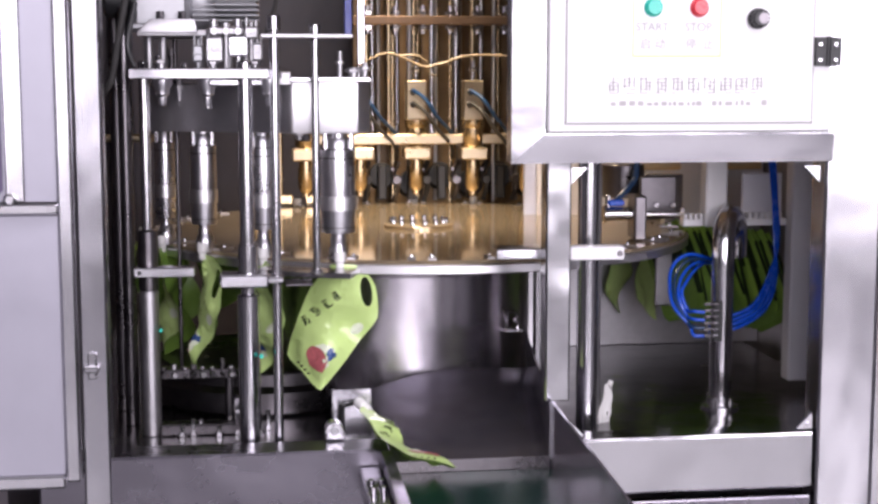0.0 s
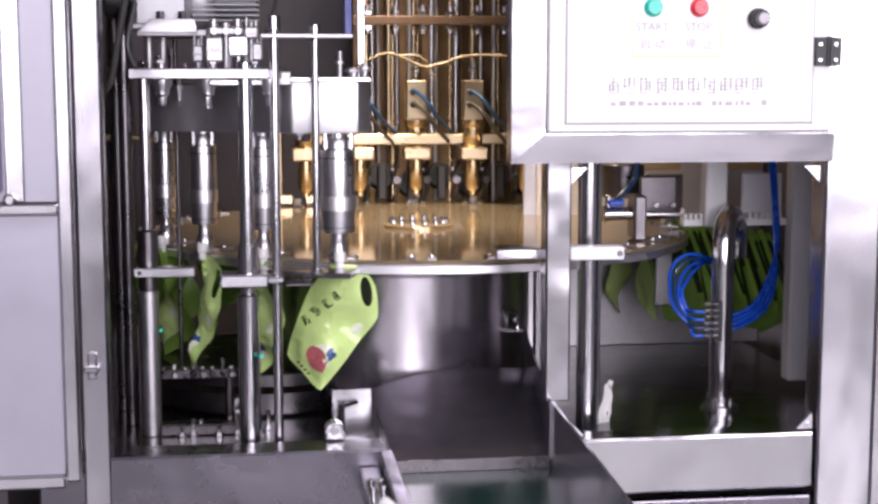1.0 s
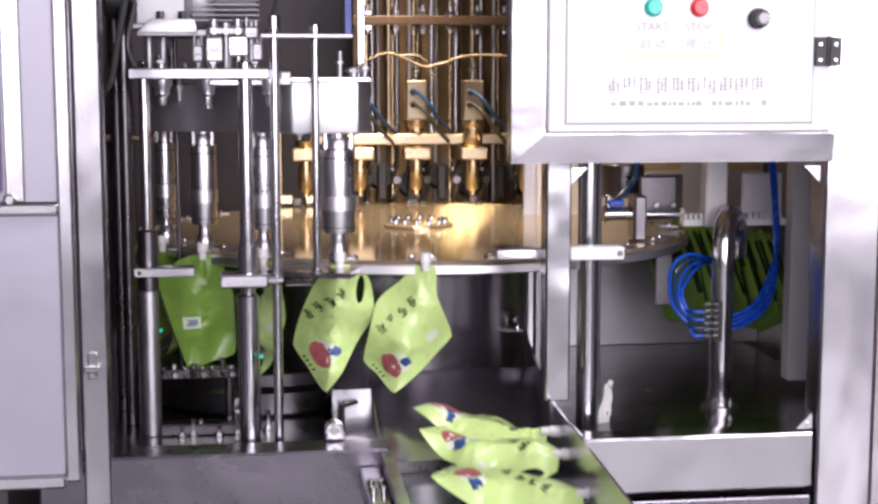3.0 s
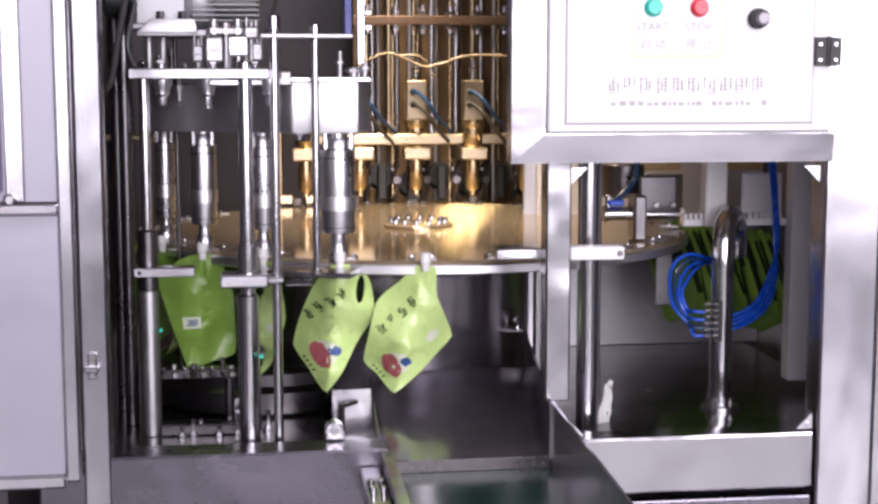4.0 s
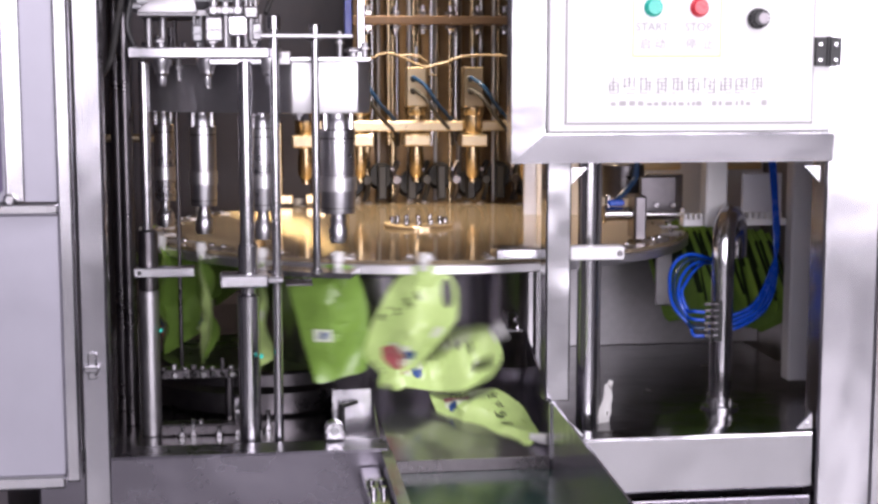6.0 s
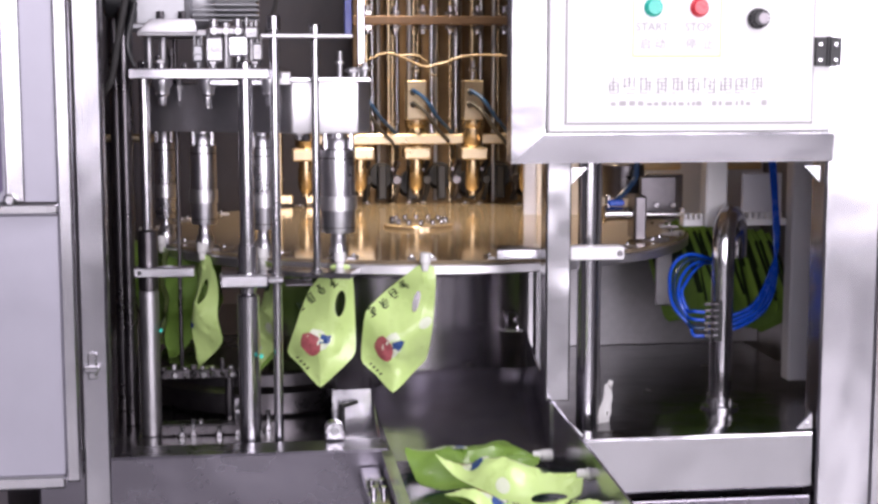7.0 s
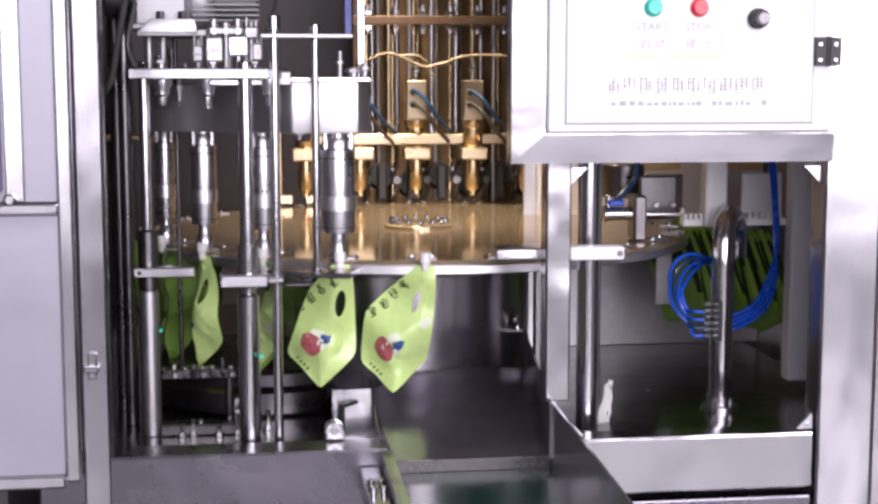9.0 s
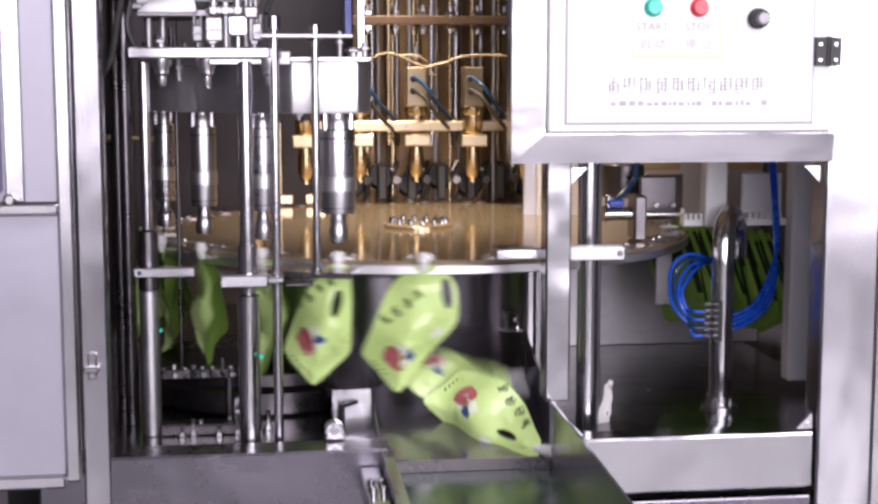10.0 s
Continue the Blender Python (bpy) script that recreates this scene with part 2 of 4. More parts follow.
    slab("wall_west", (-5.2, -7.2, 0), (-5, 4.2, 4.2), HALL_WALL, "plain grey hall wall")
    slab("wall_east", (5, -7.2, 0), (5.2, 4.2, 4.2), HALL_WALL, "plain grey hall wall")


build_hall()


# ---------------------------------------------------------------- machine frame
def build_frame():
    fr = thing("machine_frame", "brushed stainless steel frame of a rotary pouch filling machine", "machine frame")
    yf, yb = -0.74, 0.95
    # left sill darker than right: their differing light is set by colour
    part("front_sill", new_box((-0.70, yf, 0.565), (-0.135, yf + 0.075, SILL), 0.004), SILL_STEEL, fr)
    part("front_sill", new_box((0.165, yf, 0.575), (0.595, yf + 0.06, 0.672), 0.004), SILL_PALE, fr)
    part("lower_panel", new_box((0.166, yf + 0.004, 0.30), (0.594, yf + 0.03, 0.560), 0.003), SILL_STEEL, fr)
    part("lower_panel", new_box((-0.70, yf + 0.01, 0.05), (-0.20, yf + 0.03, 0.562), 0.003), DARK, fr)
    part("corner_post", new_box((-0.628, yf - 0.003, 0.0), (-0.584, yf + 0.05, 1.95), 0.004), SHEET, fr)
    part("corner_post", new_box((0.599, yf - 0.003, 0.0), (0.697, yf + 0.06, 1.95), 0.004), STEEL, fr)
    part("side_return", new_box((0.699, yf + 0.004, 0.0), (0.84, yf + 0.05, 1.95), 0.004), STEEL, fr)
    part("mullion", new_box((0.125, yf + 0.004, 0.738), (0.167, yf + 0.05, 1.14), 0.003), SILL_PALE, fr)
    # lit look of this upright is put into its pale colour
    part("rear_post", new_box((0.707, -0.32, SILL), (0.762, -0.28, 1.95), 0.003), PALE_PANEL, fr, "upright coloured pale as if lit")
    part("rear_post", new_box((-0.72, yb - 0.06, 0.0), (-0.66, yb, 1.95), 0.003), STEEL, fr)
    part("deck_plate", new_box((-0.70, -0.665, 0.625), (0.80, yb, 0.645), 0.0), WET, fr, "dark wet steel deck")
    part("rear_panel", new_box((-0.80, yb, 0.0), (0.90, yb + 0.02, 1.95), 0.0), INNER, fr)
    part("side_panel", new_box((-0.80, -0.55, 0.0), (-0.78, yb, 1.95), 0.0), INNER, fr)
    part("side_panel", new_box((0.84, -0.68, 0.0), (0.86, yb, 1.95), 0.0), DULL, fr)
    part("top_cover", new_box((-0.80, -0.70, 1.93), (0.86, yb, 1.95), 0.0), DULL, fr)
    part("header_beam", new_box((-0.584, yf, 1.86), (0.10, yf + 0.05, 1.92), 0.004), STEEL_H, fr)
    for x, z, sx, sz in ((0.167, 0.676, 1, 1), (0.595, 0.676, -1, 1), (0.595, 1.128, -1, -1), (0.167, 1.128, 1, -1)):
        bm = prism(bmesh.new(), [(x, z), (x + sx * 0.028, z), (x, z + sz * 0.028)], yf + 0.012, yf + 0.018, "y")
        bolt(bm, (x + sx * 0.008, yf + 0.012, z + sz * 0.008), (0, -1, 0), 0.004, 0.003)
        part("corner_gusset", bm, STEEL, fr, "", False)
    bm = new_box((-0.616, yf - 0.012, 0.800), (-0.602, yf - 0.003, 0.842), 0.002)
    box(bm, (-0.622, yf - 0.020, 0.812), (-0.598, yf - 0.008, 0.822), 0.002)
    for z in (0.806, 0.836):
        bolt(bm, (-0.604, yf - 0.012, z), (0, -1, 0), 0.003, 0.003)
    part("latch_keeper", bm, POLISHED, fr, "bright steel latch keeper with dark screws")


build_frame()


def build_door():
    d = thing("guard_door", "open guard door with frosted grey sheet in a steel frame", "door")
    y0, y1 = -0.775, -0.748
    bm = bmesh.new()
    box(bm, (-0.652, y0, 0.640), (-0.628, y1, 1.95), 0.004)
    box(bm, (-1.25, y0, 0.630), (-0.652, y1, 0.652), 0.004)
    part("door_frame", bm, STEEL, d)
    part("door_sheet", new_box((-1.25, y0 + 0.008, 0.652), (-0.652, y1 - 0.006, 1.064), 0.001), FROST, d, "pale frosted grey sheet")
    part("cross_bar", new_box((-1.25, y0 - 0.006, 1.066), (-0.650, y1, 1.083), 0.003), POLISHED, d, "polished horizontal bar")
    part("door_sheet", new_box((-1.25, y0 + 0.008, 1.085), (-0.652, y1 - 0.006, 1.95), 0.001), FROST, d, "pale frosted grey sheet")
    part("upright_strip", new_box((-0.728, y0 - 0.002, 1.086), (-0.700, y0 + 0.007, 1.95), 0.002), STEEL, d)
    part("window_pane", new_box((-1.25, y0 + 0.002, 1.098), (-0.733, y0 + 0.0075, 1.95), 0.006), material("violet_window", (0.20, 0.16, 0.27), 0.15, 0, 0.1), d, "dark violet rounded window")
    bm = bmesh.new()
    lathe(bm, [(0, 0), (0.010, 0), (0.010, 0.006), (0.006, 0.010), (0, 0.010)], Matrix.Translation((-0.722, y0, 1.090)) @ frame_of((0, -1, 0)).to_4x4())
    part("knob", bm, POLISHED, d)
    bm = new_box((-0.700, -0.74, 0.50), (-0.66, -0.70, 0.566), 0.003)
    part("foot_block", bm, BLACK, d)


build_door()


# ---------------------------------------------------------------- control box
def text_mesh(name, body, x, z, y, size, mat, parent):
    cu = bpy.data.curves.new(name, "FONT")
    cu.body, cu.size, cu.align_x, cu.extrude = body, size, "CENTER", 0.0004
    cu.materials.append(mat)
    ob = new(name, cu)
    ob.matrix_world = pose(x, y, z, 90, 0, 0)
    ob.parent = parent
    return ob


def build_control_box():
    c = thing("control_box", "white enamelled control box with a chamfered stainless surround", "control box")
    yf = -0.80
    # stainless surround: sloped rim from the wider back to the narrower front
    bm = bmesh.new()
    outer = [(0.0575, 1.139), (0.594, 1.139), (0.594, 1.95), (0.0575, 1.95)]
    inner = [(0.109, 1.185), (0.5903, 1.185), (0.5903, 1.95), (0.109, 1.95)]
    a = [bm.verts.new((x, -0.738, z)) for x, z in outer]
    b = [bm.verts.new((x, -0.783, z)) for x, z in outer]
    k = [bm.verts.new((x, -0.792, z)) for x, z in inner]
    bm.faces.new(a), bm.faces.new(k)
    for p, q in ((a, b), (b, k)):
        for i in range(4):
            j = (i + 1) % 4
            bm.faces.new((p[i], p[j], q[j], q[i]))
    bmesh.ops.remove_doubles(bm, verts=bm.verts[:], dist=0.0005)
    part("surround", bm, STEEL_H, c, "brushed steel surround", False)
    part("door_seal", new_box((0.1105, -0.7945, 1.1868), (0.5795, -0.790, 1.95), 0.0), BLACK, c)
    part("door", new_box((0.1125, yf, 1.1885), (0.578, -0.788, 1.95), 0.003), WHITE, c, "white enamelled door")
    part("panel_plate", new_box((0.142, yf - 0.003, 1.204), (0.546, yf + 0.002, 1.95), 0.001), PLATE, c)
    edge = bmesh.new()
    box(edge, (0.140, yf - 0.0015, 1.2015), (0.548, yf + 0.002, 1.2035), 0)
    box(edge, (0.1395, yf - 0.0015, 1.2015), (0.1415, yf + 0.002, 1.95), 0)
    box(edge, (0.5465, yf - 0.0015, 1.2015), (0.5485, yf + 0.002, 1.95), 0)
    part("plate_edge", edge, INK_PALE, c, "", False)
    y = yf - 0.003
    lab = bmesh.new()
    for lo, hi in (((0.247, 1.308), (0.392, 1.311)), ((0.247, 1.311), (0.249, 1.47)), ((0.390, 1.311), (0.392, 1.47))):
        box(lab, (lo[0], y - 0.0012, lo[1]), (hi[0], y + 0.0005, hi[1]), 0)
    part("label_border", lab, LIME, c, "pale lime border round the buttons", False)
    for name, x, mat, word in (("start_button", 0.280, GREEN_BTN, "green"), ("stop_button", 0.355, RED_BTN, "red")):
        bm = bmesh.new()
        m = Matrix.Translation((x, y, 1.386)) @ frame_of((0, -1, 0)).to_4x4()
        lathe(bm, [(0, 0), (0.0150, 0), (0.0150, 0.003), (0.0135, 0.005), (0.0125, 0.006), (0.0125, 0.011), (0.0110, 0.013), (0, 0.013)], m, 28)
        part(name, bm, mat, c, word + " round push button")
    bm = bmesh.new()
    m = Matrix.Translation((0.451, y, 1.369)) @ frame_of((0, -1, 0)).to_4x4()
    lathe(bm, [(0, 0), (0.0165, 0), (0.0165, 0.006), (0.013, 0.008), (0.013, 0.020), (0.0115, 0.022), (0, 0.022)], m, 18)
    knob = part("selector_knob", bm, BLACK, c, "black ribbed selector knob")
    bm = bmesh.new()
    lathe(bm, [(0, 0.0), (0.0085, 0.0), (0.0085, 0.0015), (0, 0.0015)], m @ Matrix.Translation((0.003, 0, 0.022)), 20)
    part("knob_cap", bm, DARK, knob)
    for i in range(14):
        t = 2 * math.pi * i / 14
        bm = bmesh.new()
        box(bm, (0.0125, -0.0016, 0.008), (0.0150, 0.0016, 0.019), 0, m @ Matrix.Rotation(t, 4, "Z"))
        part("knob_rib", bm, BLACK, knob, "", False)
    text_mesh("start_lettering", "START", 0.279, 1.3490, y - 0.0005, 0.0185, INK_PALE, c)
    text_mesh("stop_lettering", "STOP", 0.354, 1.3490, y - 0.0005, 0.0185, INK_PALE, c)
    text_mesh("start_sign", "启 动", 0.280, 1.3220, y - 0.0005, 0.0185, INK_PALE, c)
    text_mesh("stop_sign", "停  止", 0.357, 1.3220, y - 0.0005, 0.0185, INK_PALE, c)
    # the maker's name: barred shapes of its size
    rng = random.Random(5)
    bm = bmesh.new()
    for i in range(10):
        x = 0.2070 + i * 0.0262
        for k in range(5):
            z = 1.2505 + k * 0.0056
            w = rng.uniform(0.006, 0.019)
            o = rng.choice((0.0, 0.020 - w, (0.020 - w) / 2))
            box(bm, (x + o, y - 0.0008, z), (x + o + w, y, z + 0.0013), 0)
        for k in range(3):
            o = 0.001 + 0.0075 * k + rng.uniform(0.0, 0.003)
            z = 1.2505 + rng.uniform(0.0, 0.010)
            box(bm, (x + o, y - 0.0010, z), (x + o + 0.0017, y, min(1.2765, z + rng.uniform(0.012, 0.025))), 0)
    part("name_print", bm, INK, c, "grey printed bars", False)["kind"] = "stuff"
    bm = bmesh.new()
    x = 0.198
    while x < 0.466:
        w = rng.uniform(0.004, 0.012)
        if rng.random() < 0.85:
            box(bm, (x, y - 0.0008, 1.2310), (x + w, y, 1.2310 + rng.uniform(0.005, 0.009)), 0)
        x += w + rng.uniform(0.002, 0.006)
    part("small_print", bm, INK_PALE, c, "pale printed bars", False)
    h = bmesh.new()
    box(h, (0.548, yf - 0.008, 1.294), (0.567, yf + 0.0, 1.340), 0.001)
    box(h, (0.5735, yf - 0.006, 1.294), (0.593, yf + 0.002, 1.340), 0.001)
    box(h, (0.580, yf + 0.001, 1.296), (0.593, -0.744, 1.338), 0.001)
    rod(h, (0.570, yf - 0.005, 1.293), (0.570, yf - 0.005, 1.341), 0.0035, 12)
    hinge = part("hinge", h, BLACK, c, "black hinge with bright screws")
    for x, yy in ((0.557, yf - 0.008), (0.584, yf - 0.006)):
        for z in (1.303, 1.328):
            bm = bmesh.new()
            lathe(bm, [(0, 0), (0.005, 0), (0.004, 0.002), (0, 0.003)], Matrix.Translation((x, yy, z)) @ frame_of((0, -1, 0)).to_4x4(), 12)
            part("screw", bm, POLISHED, hinge)


build_control_box()


# ---------------------------------------------------------------- turntable
def build_turntable():
    t = thing("turntable", "polished round steel turntable with amber reflection put into its colour", "turntable", pose(0, 0, TABLE_Z))
    bm = bmesh.new()
    lathe(bm, [(0, 0), (0.5615, 0), (0.562, -0.0005), (0.562, -0.007), (0.540, -0.007), (0.540, -0.02), (0, -0.02)], None, 144)
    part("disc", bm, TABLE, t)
    bm = bmesh.new()
    lathe(bm, [(0.545, -0.0075), (0.566, -0.0075), (0.568, -0.010), (0.568, -0.023), (0.565, -0.025), (0.545, -0.025)], None, 144)
    part("rim", bm, RIM, t, "bright steel rim")
    bm = bmesh.new()
    lathe(bm, [(0, 0), (0.075, 0), (0.075, 0.006), (0.072, 0.008), (0, 0.008)], None, 64)
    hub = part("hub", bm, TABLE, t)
    for i in range(14):
        bm = bmesh.new()
        a = i * 360 / 14 + 7
        lathe(bm, [(0, 0), (0.0055, 0), (0.0055, 0.010), (0.0045, 0.012), (0, 0.012)], Matrix.Translation(around(0.058, a, 0.008)), 10)
        part("bolt", bm, POLISHED, hub)
    # pouch grips at the rim
    for k in range(24):
        a = -6.1 + 15 * k
        m = Matrix.Rotation(radians(a), 4, "Z")
        bm = bmesh.new()
        prism(bm, [(-0.026, -0.552), (-0.011, -0.557), (-0.011, -0.530), (-0.022, -0.515)], 0.0, 0.003, "z", m)
        prism(bm, [(0.026, -0.552), (0.011, -0.557), (0.011, -0.530), (0.022, -0.515)], 0.0, 0.003, "z", m)
        g = part("spout_grip", bm, DULL, t, "", False)
        for sx in (-1, 1):
            bm = bmesh.new()
            lathe(bm, [(0, 0), (0.004, 0), (0.004, 0.004), (0.003, 0.006), (0, 0.006)], m @ Matrix.Translation((sx * 0.018, -0.535, 0.003)), 10)
            part("grip_screw", bm, POLISHED, g)
    return t


turntable = build_turntable()


def build_drum():
    d = thing("table_base", "grey sheet-steel drum carrying the turntable above the deck", "machine base")
    bm = bmesh.new()
    lathe(bm, [(0.0, 0.645), (0.27, 0.645), (0.27, 0.925), (0, 0.925)], Matrix.Translation((-0.060, -0.13, 0)), 96)
    part("drum", bm, DRUM, d)
    bm = bmesh.new()
    lathe(bm, [(0.27, 0.905), (0.29, 0.905), (0.29, 0.9245), (0.27, 0.9245)], Matrix.Translation((-0.060, -0.13, 0)), 96)
    part("collar", bm, DARK, d)
    # small wire latch on the drum
    bm = tube(bmesh.new(), [(0.136, -0.312, 0.788), (0.137, -0.322, 0.818), (0.148, -0.320, 0.822), (0.158, -0.316, 0.812), (0.150, -0.316, 0.804), (0.160, -0.314, 0.796), (0.152, -0.314, 0.786), (0.143, -0.316, 0.790)], 0.0022, 8)
    box(bm, (0.131, -0.330, 0.783), (0.166, -0.306, 0.789), 0.001)
    part("wire_latch", bm, POLISHED, d)
    part("edge_strip", new_box((0.184, -0.36, 0.648), (0.192, -0.33, 0.924), 0.001), STEEL, d)
    part("edge_strip", new_box((0.204, -0.40, 0.648), (0.212, -0.37, 0.924), 0.001), DARK, d)


build_drum()


# ---------------------------------------------------------------- columns and guides in front of the table
def build_columns():
    def column(x, y, rows, label):
        t = thing("guide_column", label, "column", pose(x, y, SILL - 0.023), "guide columns")
        for name, z0, z1, r, mat in rows:
            bm = bmesh.new()
            rod(bm, (0, 0, z0 - SILL + 0.023), (0, 0, z1 - SILL + 0.023), r, 28)
            part(name, bm, mat, t)
        return t
    c = column(-0.362, -0.64, [("sleeve", 0.645, 0.915, 0.0185, POLISHED), ("rod", 0.915, 1.302, 0.0125, POLISHED), ("bush", 0.925, 1.0, 0.0165, POLISHED)], "stout polished steel lifting column with a clamp block")
    part("clamp_block", new_box((-0.046, -0.026, 0.284), (0.034, 0.030, 0.306), 0.003), STEEL, c)
    part("indicator", rod(bmesh.new(), (0.020, -0.012, 0.168), (0.020, -0.024, 0.168), 0.0035, 10), GREEN_BTN, c, "small green indicator")
    part("clamp_ear", new_box((0.030, -0.020, 0.289), (0.060, 0.030, 0.301), 0.003), STEEL, c)
    c = column(-0.314, -0.645, [("rod", 0.645, 1.362, 0.0080, POLISHED), ("tip_nut", 1.352, 1.376, 0.0115, POLISHED)], "slender polished steel guide rod")
    c = thing("guide_rod", "short polished steel rod standing on the table guide", "column", pose(-0.246, -0.625, 0.9445), "guide columns")
    for name, z0, z1, r in (("rod", 0.009, 0.40, 0.0065), ("base_nut", 0.0, 0.010, 0.011), ("tip_nut", 0.398, 0.418, 0.010), ("washer", 0.392, 0.398, 0.014)):
        part(name, rod(bmesh.new(), (0, 0, z0), (0, 0, z1), r, 20), POLISHED, c)
    b = thing("tie_bar", "thin flat steel bar joining the guide rods", "bar")
    part("strip", new_box((-0.335, -0.66, 1.340), (-0.185, -0.61, 1.346), 0.001), DULL, b)
    c = column(-0.535, -0.50, [("sleeve", 0.645, 0.905, 0.017, DULL), ("bush", 0.905, 1.01, 0.0175, DARK), ("rod", 1.01, 1.302, 0.0095, POLISHED)], "polished steel lifting column with a clamp bar")
    part("clamp_bar", new_box((-0.022, -0.050, 0.288), (0.082, -0.018, 0.305), 0.002), STEEL, c, "bright clamp bar with a dark bolt hole")
    part("indicator", rod(bmesh.new(), (0.020, -0.010, 0.190), (0.020, -0.020, 0.190), 0.003, 10), GREEN_BTN, c, "small green indicator")
    part("bar_hole", rod(bmesh.new(), (-0.012, -0.0505, 0.2965), (-0.012, -0.048, 0.2965), 0.004, 12), BLACK, c)
    for x, y, r in ((-0.575, -0.42, 0.012), (-0.600, -0.30, 0.011), (-0.49, -0.30, 0.004)):
        column(x, y, [("rod", 0.645, 1.45, r, DARK)], "dark steel rod in the machine's corner")
    # guide plate under the rim at the capping heads
    g = thing("rim_guide", "flat steel guide plate under the table rim", "guide plate")
    bm = bmesh.new()
    arc_plate(bm, 0.572, 0.650, -33, -17, 0.935, 0.9445, 12)
    part("plate", bm, POLISHED, g, "", False)
    part("bracket", new_box((-0.300, -0.665, 0.931), (-0.255, -0.60, 0.9345), 0.001), DARK, g)
    # straight guard bar to the right
    g = thing("guard_bar", "pale square steel bar across the table edge", "guide bar")
    part("bar", new_box((0.050, -0.69, 0.972), (0.166, -0.625, 0.990), 0.002), STEEL_H, g)
    part("end_bar", new_box((0.1665, -0.735, 0.975), (0.258, -0.70, 0.997), 0.002), WHITE, g, "white square bar end with a socket screw")
    part("socket_screw", rod(bmesh.new(), (0.250, -0.737, 0.986), (0.250, -0.734, 0.986), 0.005, 12), DARK, g)
    column(0.228, -0.60, [("rod", 0.645, 1.14, 0.0185, POLISHED)], "stout polished round steel post behind the mullion")
    column(0.262, -0.52, [("rod", 0.645, 1.14, 0.009, DULL)], "dark steel rod")


build_columns()

# ---------------------------------------------------------------- capping unit (lifts for every turn of the table)
def build_capping_unit():
    u = thing("capping_unit", "steel capping unit with four heads on a lifting plate", "capping unit")
    # main band of the carrier follows the ring of stations
    part("front_block", prism(bmesh.new(), [(-0.302, -0.505), (-0.302, -0.572), (-0.284, -0.586), (-0.172, -0.586), (-0.150, -0.566), (-0.146, -0.505)], 1.180, 1.268, "z", None, 0.003), RIM, u, "bright machined front block")
    part("block_screw", rod(bmesh.new(), (-0.262, -0.550, 1.1805), (-0.262, -0.550, 1.166), 0.010, 8), DARK, u)
    part("lower_plate", new_box((-0.420, -0.645, 1.262), (-0.318, -0.560, 1.2725), 0.002), SHEET, u)
    bm = bmesh.new()
    prism(bm, [(-0.302, -0.560), (-0.540, -0.420), (-0.560, -0.20), (-0.480, -0.20), (-0.460, -0.36), (-0.302, -0.46)], 1.180, 1.262)
    part("side_block", bm, DULL, u, "", False)
    bm = bmesh.new()
    prism(bm, [(-0.300, -0.600), (-0.325, -0.662), (-0.550, -0.640), (-0.565, -0.20), (-0.30, -0.20)], 1.273, 1.290, bevel=0.002)
    part("top_plate", bm, SHEET, u, "brushed lifting plate", False)
    part("step_plate", new_box((-0.305, -0.590, 1.262), (-0.285, -0.50, 1.285), 0.002), DULL, u)
    part("cover_strip", new_box((-0.300, -0.588, 1.2685), (-0.150, -0.50, 1.275), 0.001), STEEL, u)
    for k, (r, a) in enumerate(((0.0320, -21.1), (0.0235, -36.1), (0.0245, -51.1), (0.0200, -66.1))):
        c = around(RING + 0.016, a)
        m = Matrix.Translation(c)
        bm = bmesh.new()
        lathe(bm, [(0, 1.180), (r * 0.50, 1.180), (r * 0.50, 1.171), (r * 0.80, 1.171), (r * 0.86, 1.168), (r * 0.86, 1.152), (r * 0.94, 1.152), (r * 0.96, 1.149), (r * 0.96, 1.0085), (r * 0.93, 1.005), (0, 1.005)], m, 40)
        head = part("capping_head", bm, HEAD, u)
        # thin dark rings, slightly proud, draw the shade of the turned grooves
        for z, k in ((1.135, 0.975), (1.150, 0.972), (1.014, 0.972)):
            bm = bmesh.new()
            lathe(bm, [(r * 0.90, z), (r * k, z), (r * k, z + 0.0018), (r * 0.90, z + 0.0018)], m, 40)
            part("groove_shade_ring", bm, DARK, head)
        bm = bmesh.new()
        lathe(bm, [(r * 0.95, 1.070), (r * 1.05, 1.069), (r * 1.05, 1.045), (r * 0.95, 1.044)], m, 36)
        part("collar", bm, RIM, head, "pale knurled collar")
        bm = bmesh.new()
        lathe(bm, [(0, 1.004), (r * 0.40, 1.004), (r * 0.40, 0.997), (r * 0.47, 0.997), (r * 0.47, 0.990), (0.0135, 0.984), (0.0165, 0.976), (0.0165, 0.962), (0.0145, 0.953), (0.0, 0.953)], m, 24)
        part("nose", bm, HEAD, head)
        for s in (-1, 1):
            bm = bmesh.new()
            rod(bm, c + Vector((s * r * 0.7, -r * 0.5, 1.150)), c + Vector((s * r * 0.7, -r * 0.5, 1.180)), 0.005, 10)
            part("bolt", bm, POLISHED, head)
